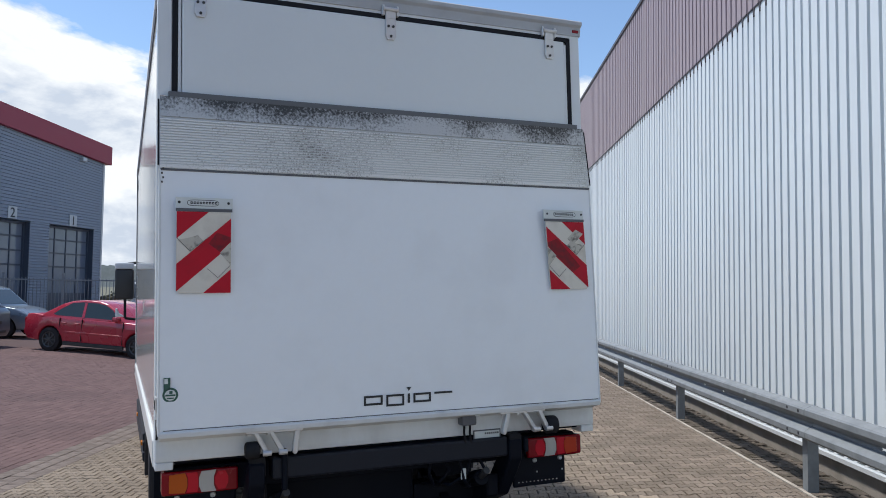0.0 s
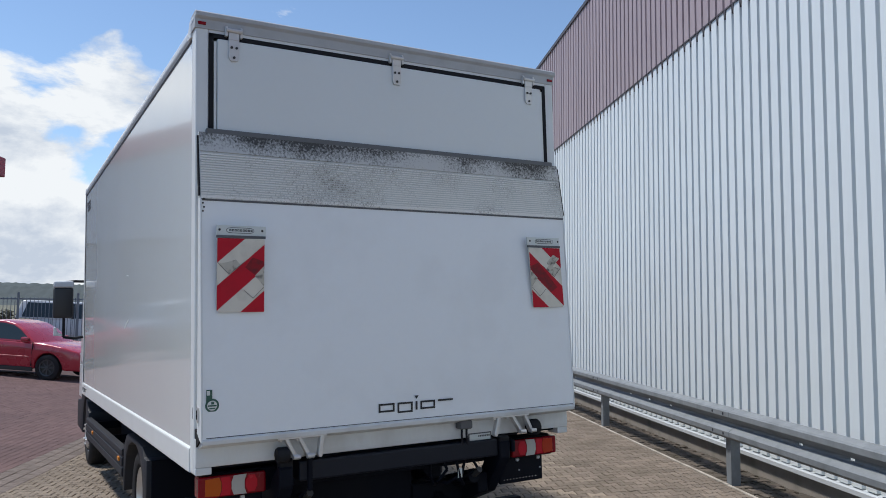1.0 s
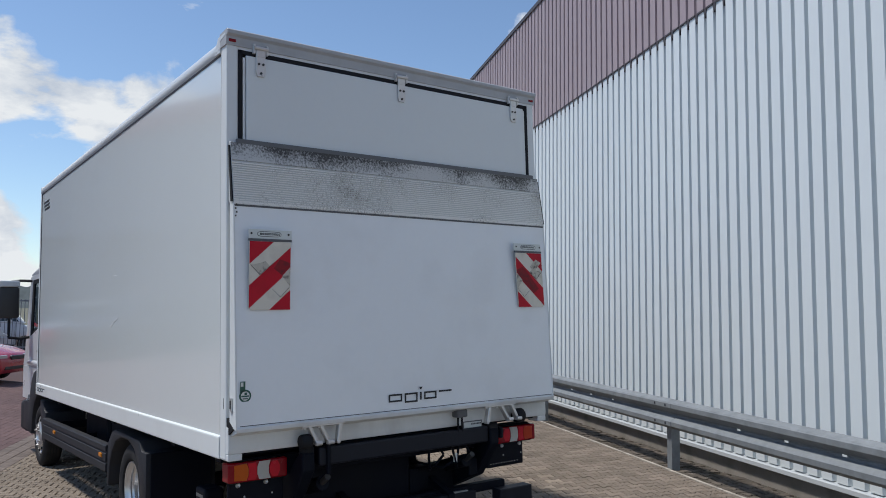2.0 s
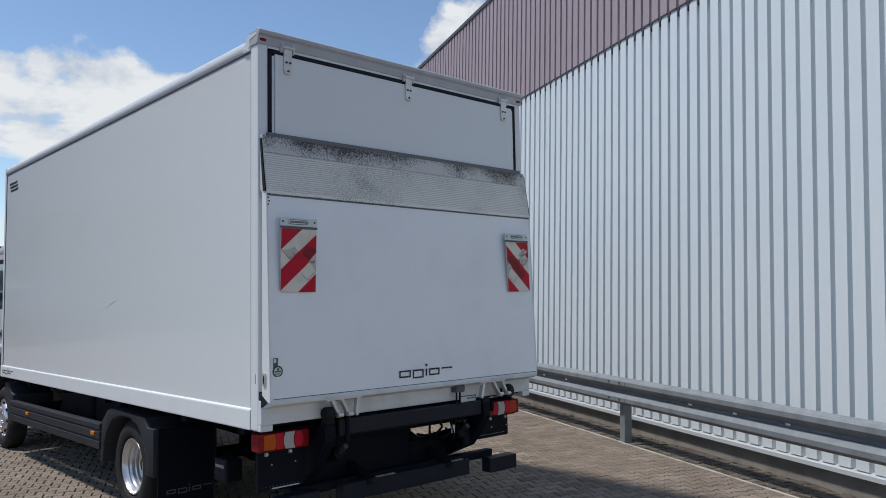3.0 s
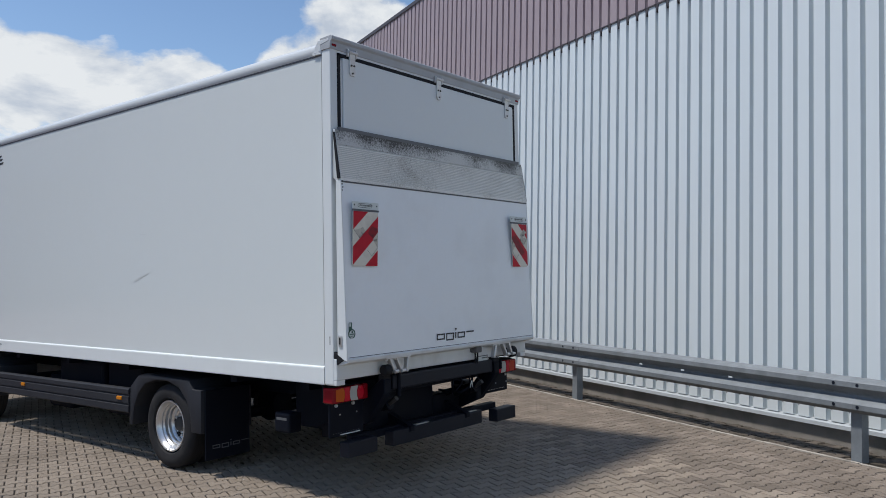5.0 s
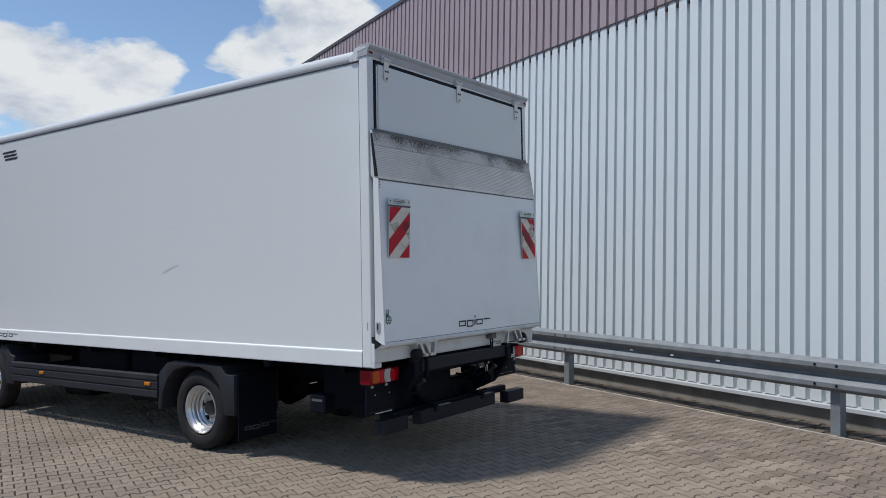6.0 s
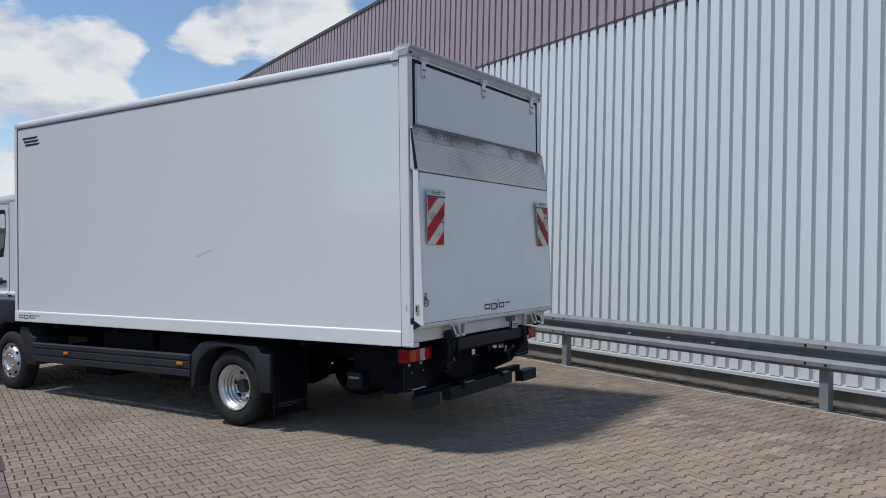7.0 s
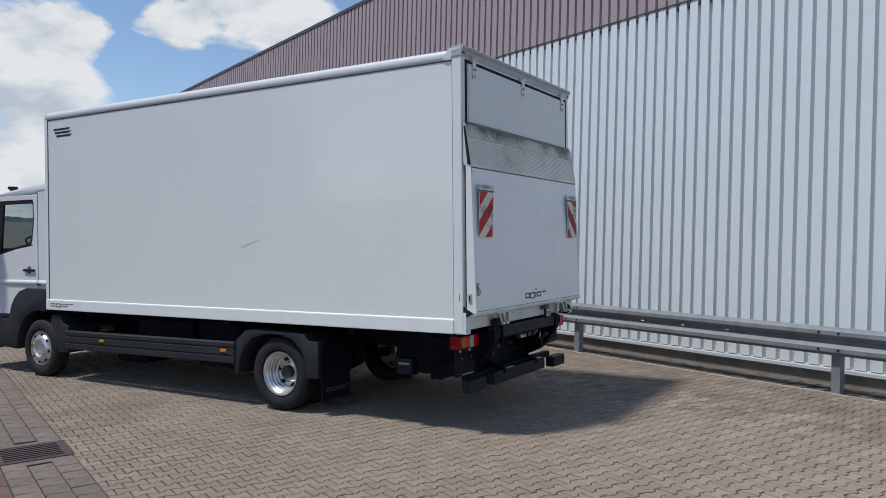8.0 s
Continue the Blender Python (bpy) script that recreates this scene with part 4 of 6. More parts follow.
def make_wheel(parent, x, y, outward, dual):
    """A steel wheel; outward is -1 on the left side. Profiles run from the outer face inwards."""
    R, o, zc = TYRE_R - 0.008, outward, AXLE_Z
    P = lambda pts: [(-o * a, 0.96 * r) for a, r in pts]
    tyre = [(0.055, 0.238), (0.012, 0.262), (0.0, 0.30), (0.006, 0.345), (0.02, 0.372), (0.035, R + 0.004), (0.05, R + 0.008), (0.17, R + 0.008), (0.185, R + 0.004), (0.2, 0.372), (0.214, 0.345), (0.22, 0.30), (0.208, 0.262), (0.165, 0.238)]
    whl = part("wheel", lathe(P(tyre), 0, (x, y, zc), 48, closed=True), TYRE, parent, "black truck tyre on a silver steel rim", smooth=35)
    for g in (0.078, 0.11, 0.142):
        part("tread_groove", lathe(P([(g - 0.004, R + 0.006), (g - 0.004, R + 0.0088), (g + 0.004, R + 0.0088), (g + 0.004, R + 0.006)]), 0, (x, y, zc), 48, closed=True), RUBBER, whl)
    if dual:
        rim = [(0.03, 0.242), (0.022, 0.238), (0.022, 0.228), (0.04, 0.222), (0.05, 0.214), (0.062, 0.202), (0.075, 0.204), (0.09, 0.192), (0.115, 0.19), (0.122, 0.178), (0.145, 0.176), (0.152, 0.166), (0.175, 0.155), (0.182, 0.14), (0.178, 0.115), (0.17, 0.10), (0.17, 0.0)]
        part("rim", lathe(P(rim), 0, (x, y, zc), 48), RIM, whl, "deep-dished silver steel rim", smooth=30)
        part("hub", lathe(P([(0.17, 0.074), (0.125, 0.070), (0.112, 0.060), (0.108, 0.03), (0.108, 0.0)]), 0, (x, y, zc), 28), HUBC, whl, "dark axle hub", smooth=35)
        for k in range(6):
            a = 2 * math.pi * k / 6 + 0.2
            c = (x - o * 0.172, y + 0.142 * math.cos(a), zc + 0.142 * math.sin(a))
            part("vent_hole", lathe(P([(0.006, 0.0), (0.006, 0.024), (-0.006, 0.026), (-0.004, 0.0)]), 0, c, 14), RUBBER, whl)
        for k in range(6):
            a = 2 * math.pi * (k + 0.5) / 6
            c = Vector((x - o * 0.17, y + 0.100 * math.cos(a), zc + 0.100 * math.sin(a)))
            part("wheel_nut", rod(c, c + Vector((o * 0.03, 0, 0)), 0.012, 6), RIM, whl)
    else:
        rim = [(0.035, 0.242), (0.022, 0.238), (0.022, 0.226), (0.04, 0.222), (0.05, 0.212), (0.046, 0.2), (0.02, 0.185), (0.0, 0.16), (-0.012, 0.13), (-0.012, 0.115), (0.0, 0.098), (0.008, 0.09), (0.008, 0.0)]
        part("rim", lathe(P(rim), 0, (x, y, zc), 48), RIM, whl, "bulged silver steel rim", smooth=30)
        part("hub", lathe(P([(0.008, 0.080), (0.045, 0.074), (0.052, 0.062), (0.046, 0.050)]), 0, (x, y, zc), 24), RIM, whl, "silver hub ring", smooth=35)
        part("hub_cap", lathe(P([(0.008, 0.052), (0.040, 0.050), (0.044, 0.036), (0.036, 0.0)]), 0, (x, y, zc), 24), RUBBER, whl, "dark hub cap", smooth=35)
        for k in range(8):
            a = 2 * math.pi * k / 8 + 0.15
            c = (x - o * 0.015, y + 0.182 * math.cos(a), zc + 0.182 * math.sin(a))
            part("vent_hole", lathe(P([(0.012, 0.0), (0.01, 0.017), (-0.004, 0.019), (-0.006, 0.0)]), 0, c, 12), RUBBER, whl)
        for k in range(6):
            a = 2 * math.pi * (k + 0.5) / 6
            c = Vector((x + o * 0.012, y + 0.117 * math.cos(a), zc + 0.117 * math.sin(a)))
            part("wheel_nut", rod(c, c + Vector((o * 0.018, 0, 0)), 0.013, 6), RIM, whl)
    return whl


def make_chassis(truck):
    W = BOX_W
    for x in (0.80, 1.60):
        part("chassis_rail", box((x, 0.75, 0.60), (x + 0.08, 7.6, 0.82), 0.004), CHASSIS, truck)
    for y in (0.4, 1.3, 3.0, 4.2, 5.4):
        part("cross_member", box((0.12, y, 0.79), (W - 0.12, y + 0.08, 0.862)), CHASSIS, truck)
    for y in (REAR_AXLE, FRONT_AXLE):
        part("axle", rod((0.3, y, AXLE_Z), (W - 0.3, y, AXLE_Z), 0.06, 12), CHASSIS, truck)
    part("differential", lathe([(-0.2, 0.0), (-0.16, 0.12), (0.0, 0.19), (0.16, 0.12), (0.2, 0.0)], 1, (W / 2, REAR_AXLE, 0.40), 16), CHASSIS, truck, smooth=40)
    part("drive_shaft", rod((W / 2, REAR_AXLE + 0.2, 0.45), (W / 2, 5.6, 0.55), 0.045, 10), CHASSIS, truck)
    part("fuel_tank", box((0.25, 3.75, 0.36), (0.78, 4.7, 0.82), 0.05, 3), CHASSIS, truck, "black tank behind the side guard")
    # added box that blocks the bright ground seen through the gap
    part("gearbox", box((0.92, 4.5, 0.36), (1.56, 6.1, 0.84), 0.06, 3), CHASSIS, truck)
    part("silencer", box((0.42, 4.78, 0.205), (0.98, 5.34, 0.60), 0.06, 3), CHASSIS, truck)
    part("battery_box", box((0.26, 3.0, 0.30), (0.76, 3.65, 0.82), 0.015), CHASSIS, truck)
    # unseen box, added to keep light from coming in under the far side
    part("spare_wheel_carrier", box((W - 0.8, 3.1, 0.30), (W - 0.25, 5.4, 0.78), 0.03, 2), CHASSIS, truck)
    # wheels
    for x, o in ((0.058, -1), (W - 0.058, 1)):
        make_wheel(truck, x, REAR_AXLE, o, True)
        make_wheel(truck, x - o * 0.25, REAR_AXLE, o, True)
        make_wheel(truck, x + (-o) * 0.03, FRONT_AXLE, o, False)
        a, c = sorted((x + o * 0.03, x - o * 0.50))
        # rear mudguard: bow with straight ends
        out = [(GUARD_Y - 0.60, 0.33), (GUARD_Y - 0.60, 0.70), (GUARD_Y - 0.47, 0.70), (GUARD_Y - 0.42, 0.775), (GUARD_Y + 0.30, 0.79), (GUARD_Y + 0.40, 0.765), (GUARD_Y + 0.53, 0.66), (GUARD_Y + 0.555, 0.50), (GUARD_Y + 0.555, 0.30),
               (GUARD_Y + 0.50, 0.30), (GUARD_Y + 0.475, 0.47), (GUARD_Y + 0.40, 0.60), (GUARD_Y + 0.28, 0.70), (GUARD_Y + 0.1, 0.745), (GUARD_Y - 0.1, 0.745), (GUARD_Y - 0.27, 0.70), (GUARD_Y - 0.38, 0.60), (GUARD_Y - 0.44, 0.47), (GUARD_Y - 0.45, 0.33)]
        part("rear_mudguard", prism(out, 0, a, c, 0.008, 2), PLASTIC, truck, "dark grey plastic rear mudguard", smooth=35)
        a2, c2 = sorted((x + o * 0.0, x - o * 0.46))
        part("mud_flap", box((a2, GUARD_Y - 0.625, 0.10), (c2, GUARD_Y - 0.61, 0.70), 0.003), CHASSIS, truck, "black rubber mud flap with faded mark")
        # side guard: one rail with two long grooves, a little higher at its rear
        p, q, r = x + o * 0.045, x + o * 0.031, x - o * 0.012
        outline = [(r, 0.382), (p - o * 0.008, 0.382), (p, 0.392), (p, 0.450), (q, 0.457), (q, 0.466), (p, 0.473), (p, 0.536), (q, 0.543), (q, 0.553), (p, 0.560), (p, 0.600), (p - o * 0.010, 0.612), (r, 0.612)]
        b = prism(outline, 1, GUARD_Y + 0.545, 5.78)
        for v in b.verts:
            v.co.z += 0.024 * (5.78 - v.co.y) / 2.96
        part("side_guard_rail", b, PLASTIC, truck, "dark grey ribbed side guard rail", smooth=20)
        for y in (2.975, 5.05):
            a4, c4 = sorted((x + o * 0.058, x + o * 0.02))
            part("side_marker", box((a4, y - 0.045, 0.497 + 0.008 * (5.78 - y)), (c4, y + 0.045, 0.533 + 0.008 * (5.78 - y)), 0.008, 2), AMBER_SIDE, truck, "amber side marker lamp")
        for y in (3.05, 4.2, 5.5):
            a5, c5 = sorted((x - o * 0.03, x - o * 0.6))
            part("guard_bracket", box((a5, y, 0.50), (c5, y + 0.05, 0.58)), CHASSIS, truck)
        # front wing behind the wheel
        a6, c6 = sorted((x + o * 0.02, x - o * 0.42))
        part("front_mudguard", prism([(5.76, 0.33), (5.76, 0.67), (5.86, 0.69), (5.92, 0.78), (6.10, 0.80), (6.13, 0.70), (6.05, 0.62), (5.99, 0.45), (5.96, 0.33)], 0, a6, c6, 0.01, 2), PLASTIC, truck, "dark grey plastic front mudguard", smooth=35)
    # faded mark on the left flap
    M = pose(0.125, GUARD_Y - 0.6265, 0.185)
    logo_bars(truck, M, 0.38, 0.06, INK_FADED)


def make_rear_underbody(truck):
    W = BOX_W
    # tail lamps with their coloured fields
    for x, o in ((0.035, 1), (W - 0.035, -1)):
        a, c = sorted((x + o * 0.012, x + o * 0.375))
        lamp = part("tail_lamp", box((a, 0.075, 0.712), (c, 0.175, 0.842), 0.018, 3), RUBBER, truck, "long tail lamp in red, amber and clear fields")
        part("lens", box((min(x, x + o * 0.372), 0.055, 0.722), (max(x, x + o * 0.372), 0.160, 0.838), 0.012, 3), RED_LENS, lamp)
        fields = (([(0.035, 0.736), (0.035, 0.824), (0.110, 0.830), (0.122, 0.80), (0.122, 0.76), (0.110, 0.730)], AMBER_LENS if o > 0 else AMBER_DEEP),
                  ([(0.178, 0.76), (0.178, 0.80), (0.190, 0.832), (0.262, 0.834), (0.250, 0.80), (0.250, 0.76), (0.262, 0.726), (0.190, 0.728)], CLEAR_LENS),
                  ([(0.256, 0.765), (0.256, 0.795), (0.272, 0.826), (0.306, 0.826), (0.322, 0.795), (0.322, 0.765), (0.306, 0.734), (0.272, 0.734)], RED_BRIGHT),
                  ([(0.126, 0.76), (0.126, 0.80), (0.116, 0.828), (0.170, 0.830), (0.174, 0.80), (0.174, 0.76), (0.170, 0.730), (0.116, 0.732)], RED_BRIGHT))
        for pts, material in fields:
            part("lens_field", prism([(x + o * p[0], p[1]) for p in pts], 1, 0.0525, 0.057, 0.001), material, lamp)
        # carrier plate below
        a, c, foot = (0.05, 0.40, 0.468) if o > 0 else (2.015, 2.372, 0.548)
        pl = part("lamp_carrier", box((a, 0.10, foot), (c, 0.125, 0.735), 0.01, 2), CHASSIS, truck, "black lamp carrier plate")
        for k in range(11):
            q = a + 0.03 + k * 0.026
            part("plate_stud", box((q, 0.096, foot + 0.026), (q + 0.006, 0.101, foot + 0.031)), INK_FADED if o > 0 else ZINC, pl)
        for q in (0.075, 0.25):
            part("carrier_bolt", lathe([(0.0, 0.0), (-0.01, 0.012), (0.0, 0.015)], 1, (x + o * q + (0.0 if o > 0 else -0.055), 0.10, 0.70), 10), ZINC, pl)
            part("plate_dot", lathe([(0.0, 0.0), (-0.004, 0.005), (0.0, 0.006)], 1, (x + o * (q + 0.04), 0.10, 0.63), 8), ZINC, pl)
        if o > 0:
            part("plate_strip", box((a + 0.10, 0.09, 0.48), (a + 0.30, 0.10, 0.486)), STICK_WHITE, pl)
    part("sill_corner", box((0.0, -0.03, 0.866), (0.085, 0.08, 0.904), 0.004), SILL, truck)
    part("sill_corner", box((W - 0.085, -0.03, 0.866), (W, 0.08, 0.904), 0.004), SILL, truck)
    # lift's torsion tube and arms
    part("lift_beam", box((0.56, -0.065, 0.775), (1.90, 0.055, 0.885), 0.012, 2), BEAM, truck, "dark box beam of the tail lift")
    part("rear_cross_beam", box((0.06, 0.10, 0.72), (W - 0.06, 0.2, 0.85), 0.006), CHASSIS, truck)
    for x, sgn in ((0.475, 1), (1.935, -1)):
        arm = part("lift_arm", prism([(-0.085, 0.865), (-0.045, 0.875), (0.05, 0.80), (0.20, 0.62), (0.62, 0.46), (0.62, 0.36), (0.5, 0.36), (0.10, 0.52), (-0.03, 0.68), (-0.085, 0.76)], 0, x - 0.035, x + 0.045, 0.008), CHASSIS, truck, "black lifting arm")
        rr = 0.043 if sgn > 0 else 0.052
        part("roller", lathe([(-0.035, 0.0), (-0.035, rr - 0.007), (-0.025, rr), (0.025, rr), (0.035, rr - 0.007), (0.035, 0.0)], 0, (x - 0.02 + (0.25 if sgn < 0 else 0.0), -0.09, 0.938), 24), RUBBER, arm, smooth=35)
        part("pivot_block", box((x - 0.03, -0.075, 0.79), (x + 0.05, -0.01, 0.90), 0.012, 2), RUBBER, arm)
        part("lock_lug", box((x + 0.095 + 0.035 * sgn, -0.085, 0.72 if sgn > 0 else 0.79), (x + 0.125 + 0.035 * sgn, -0.045, 0.93 if sgn > 0 else 0.87), 0.012, 2), CHASSIS, arm)
        part("cylinder", rod((x + sgn * 0.16, 0.04, 0.65), (x + sgn * 0.16, 0.85, 0.43), 0.045, 14), CHASSIS, arm)
        part("piston_rod", rod((x + sgn * 0.16, -0.03, 0.70), (x + sgn * 0.16, 0.06, 0.645), 0.02, 10), HUBC, arm)
    # power pack, enlarged to close off the dark space behind the lift; hoses
    part("power_pack", box((0.58, 0.26, 0.38), (1.44, 1.10, 0.80), 0.02, 2), CHASSIS, truck, "black housing of the lift's power pack")
    # added box, fills the dark space right of the power pack
    part("lift_cross_box", box((1.44, 0.265, 0.38), (1.84, 0.40, 0.60), 0.015, 2), CHASSIS, truck, "black box added to fill the dark space under the lift")
    part("lift_gusset", prism([(0.06, 0.53), (0.06, 0.66), (0.24, 0.575), (0.62, 0.49), (0.62, 0.36), (0.40, 0.38)], 0, 1.82, 1.895, 0.01), CHASSIS, truck)
    hoses = (((1.62, 0.0, 0.77), (1.64, -0.01, 0.66), (1.70, 0.05, 0.60), (1.76, 0.2, 0.66)), ((1.70, 0.02, 0.78), (1.66, 0.0, 0.68), (1.58, 0.06, 0.62), (1.50, 0.25, 0.64)), ((1.74, 0.02, 0.78), (1.78, 0.0, 0.70), (1.70, 0.1, 0.62), (1.62, 0.3, 0.60)))
    hoses += (((1.47, 0.06, 0.78), (1.455, 0.05, 0.70), (1.50, 0.10, 0.62), (1.60, 0.24, 0.58)), ((1.55, 0.06, 0.78), (1.575, 0.04, 0.71), (1.53, 0.08, 0.64), (1.49, 0.25, 0.60)))
    for h in hoses:
        part("hose", tube(h, 0.009), CHASSIS, truck)
    # pale piece painted in for the highlight on the hoses
    part("pale_tag", box((1.625, -0.012, 0.66), (1.655, -0.006, 0.72)), STICK_WHITE, truck, "small pale piece for the highlight on a hose")
    part("socket", box((1.60, -0.10, 0.97), (1.69, -0.03, 1.03), 0.01, 2), RUBBER_GREY, truck, "grey cable socket")
    for dx in (0.025, 0.06):
        part("cable", tube(((1.60 + dx, -0.07, 0.975), (1.60 + dx - 0.005, -0.075, 0.93), (1.60 + dx + 0.01, -0.06, 0.87)), 0.007), RUBBER, truck)
    part("cable_clip", box((1.675, -0.10, 1.015), (1.71, -0.06, 1.05), 0.006), STICK_WHITE, truck)
    part("plate_border", box((1.694, -0.037, 0.869), (1.866, -0.031, 0.931), 0.001), RUBBER_GREY, truck)
    part("type_plate", box((1.70, -0.038, 0.875), (1.86, -0.032, 0.925), 0.002), STICK_WHITE, truck, "pale type plate with small print")
    for k in range(7):
        part("print_bar", box((1.765 + k * 0.013, -0.040, 0.905), (1.774 + k * 0.013, -0.0382, 0.915)), INK_FADED, truck)
    # underride guard: a long middle piece and two short ends, set deeper
    part("underride_bar", box((0.66, 0.03, 0.315), (1.85, 0.13, 0.432), 0.006), BEAM, truck, "black square underride bar")
    for x0, x1, z in ((0.15, 0.46, 0.318), (2.06, 2.37, 0.292)):
        part("underride_end", box((x0, 0.01, z), (x1, 0.11, z + 0.113), 0.006), BEAM, truck, "short black end of the underride bar")
    part("underride_tube", box((0.30, 0.12, 0.39), (2.2, 0.19, 0.45), 0.006), CHASSIS, truck)
    for x in (0.85, 1.60):
        part("underride_arm", prism([(0.10, 0.36), (0.02, 0.40), (0.02, 0.44), (0.5, 0.62), (0.5, 0.70), (0.62, 0.70), (0.62, 0.60)], 0, x, x + 0.05), CHASSIS, truck)
    for x0 in (0.95, 1.62):
        part("step_pad", box((x0, 0.045, 0.432), (x0 + 0.17, 0.075, 0.438), 0.002), ZINC, truck)
    for x, o in ((0.12, -1), (W - 0.12, 1)):
        part("chock", box((x - 0.03, 0.60, 0.44), (x + 0.10, 0.78, 0.60), 0.02, 2), CHASSIS, truck, "black wheel chock in its holder")
        part("chock_print", box((x - 0.032, 0.63, 0.54), (x - 0.030, 0.75, 0.56)), INK_FADED, truck)


def make_side_marks(truck):
    # slanted stripes high at the front, bars low at the front, and a scuff
    for k in range(3):
        z = 3.17 - k * 0.042
        b = prism([(5.62 - k * 0.02, z), (5.66 - k * 0.02 , z - 0.024), (5.965 - 0.03 * k, z - 0.024), (5.96 - 0.03 * k, z)], 0, 0.003, 0.0065)
        part("stripe_mark", b, INK, truck, "black slanted stripe mark")
    M = pose(-0.0085, 6.045, 0.905, 0, 0, -90)
    logo_bars(truck, M, 0.47, 0.075, INK_FADED)
    b = prism([(2.44, 1.722), (2.50, 1.718), (2.58, 1.700), (2.66, 1.672), (2.71, 1.652), (2.68, 1.640), (2.62, 1.660), (2.55, 1.688), (2.47, 1.708)], 0, 0.0045, 0.0065)
    part("scuff", b, SCUFF, truck, "thin grey scuff on the white side")
    b = prism([(2.49, 2.08), (2.60, 2.09), (2.60, 2.084), (2.49, 2.074)], 0, 0.0045, 0.0062)
    part("scratch", b, SCUFF, truck)
    part("post_mark", box((-0.0042, 0.03, 1.16), (-0.003, 0.036, 1.22)), RUBBER_GREY, truck)


def make_cab(truck):
    """Short cab, its side doors with real windows."""
    x0, x1 = 0.13, BOX_W - 0.13
    well = [(FRONT_AXLE + 0.50 * math.cos(a), AXLE_Z + 0.50 * math.sin(a)) for a in [radians(-4 + 13.5 * k) for k in range(9)]]
    for x, s in ((x0, 1), (x1, -1)):
        a, c = sorted((x, x + s * 0.05))
        # body behind the door
        part("cab_rear_pillar", prism([(6.30, 1.115), (6.30, 2.38), (6.35, 2.43), (6.530, 2.43), (6.530, 1.115)], 0, a, c, 0.006, 2), CAR_WHITE, truck)
        g0, g1 = sorted((x + s * 0.006, x + s * 0.04))
        part("door_gap", box((g0, 6.530, 1.12), (g1, 6.544, 2.385)), RUBBER, truck)
        # door, built round its window
        door = part("cab_door", prism([(6.544, 1.12), (6.544, 1.66), (6.64, 1.70), (6.70, 1.685), (7.02, 1.645), (7.40, 1.575), (7.60, 1.55), (7.60, 0.76), (7.14, 0.76), (7.10, 0.93), (6.96, 1.07), (6.80, 1.12)], 0, a, c, 0.006, 2), CAR_WHITE, truck, "white cab door")
        part("door_top_frame", prism([(6.544, 1.66), (6.544, 2.345), (6.57, 2.372), (7.47, 2.372), (7.60, 1.55), (7.56, 1.55), (7.42, 2.305), (6.65, 2.305), (6.625, 2.27), (6.62, 2.0), (6.665, 1.74), (6.69, 1.705), (6.64, 1.70)], 0, a, c, 0.004), CAR_WHITE, door)
        part("window_frame", prism([(6.675, 1.71), (6.62, 2.0), (6.625, 2.27), (6.65, 2.305), (7.42, 2.305), (7.56, 1.55), (7.40, 1.58), (7.325, 2.255), (6.668, 2.255), (6.648, 2.235), (6.643, 2.0), (6.69, 1.775), (6.73, 1.725), (7.03, 1.675), (7.40, 1.605), (7.40, 1.577), (7.02, 1.647), (6.70, 1.687)], 0, *sorted((x + s * 0.003, x + s * 0.03))), RUBBER, door)
        pane = part("window_pane", prism([(6.60, 1.68), (6.60, 2.31), (7.43, 2.31), (7.57, 1.54), (7.0, 1.62)], 0, *sorted((x + s * 0.012, x + s * 0.018))), GLASS, door)
        pane.visible_shadow = False
        # pull handle in its recess
        h0, h1 = sorted((x - s * 0.028, x + s * 0.004))
        part("door_handle", box((h0, 6.60, 1.345), (h1, 6.85, 1.378), 0.012, 3), RUBBER, door, "black door handle")
        part("handle_recess", lathe([(-0.003 * s, 0.0), (-0.003 * s, 0.05), (0.003 * s, 0.054), (0.003 * s, 0.0)], 0, (x, 6.735, 1.365), 20), RUBBER_GREY, door)
        # raised ledge below the handle, and the latch behind it
        for y0, y1, owner in ((6.548, 7.60, door), (6.30, 6.526, truck)):
            ledge = [(x + s * 0.004, 1.235), (x - s * 0.020, 1.215), (x - s * 0.024, 1.195), (x - s * 0.014, 1.165), (x + s * 0.004, 1.155)]
            part("door_ledge", prism(ledge, 1, y0, y1, 0.003), CAR_WHITE, owner, smooth=40)
        part("rear_latch", box((min(x - s * 0.030, x), 6.45, 1.165), (max(x - s * 0.030, x), 6.525, 1.190), 0.004), RUBBER, truck)
        # dark arch and step, and the well inside it
        m0, m1 = sorted((x - s * 0.05, x + s * 0.30))
        part("cab_wheel_arch", prism([(6.30, 0.84), (6.30, 1.10), (6.34, 1.122), (6.74, 1.122), (6.90, 1.082), (7.02, 0.985), (7.10, 0.87), (7.14, 0.74), (7.20, 0.70), (7.60, 0.69), (7.60, 0.33), (7.10, 0.305)] + well, 0, m0, m1, 0.012, 2), PLASTIC, truck, "dark grey plastic wheel arch and step", smooth=35)
        m2, m3 = sorted((x + s * 0.301, x + s * 0.34))
        part("wheel_well", box((m2, 5.95, 0.50), (m3, 7.10, 1.10)), RUBBER, truck)
        part("front_corner", box((m0 + (0.03 if s > 0 else 0), 7.60, 0.26), (m1 - (0.03 if s < 0 else 0), 8.05, 0.66), 0.05, 3), PLASTIC, truck, smooth=40)
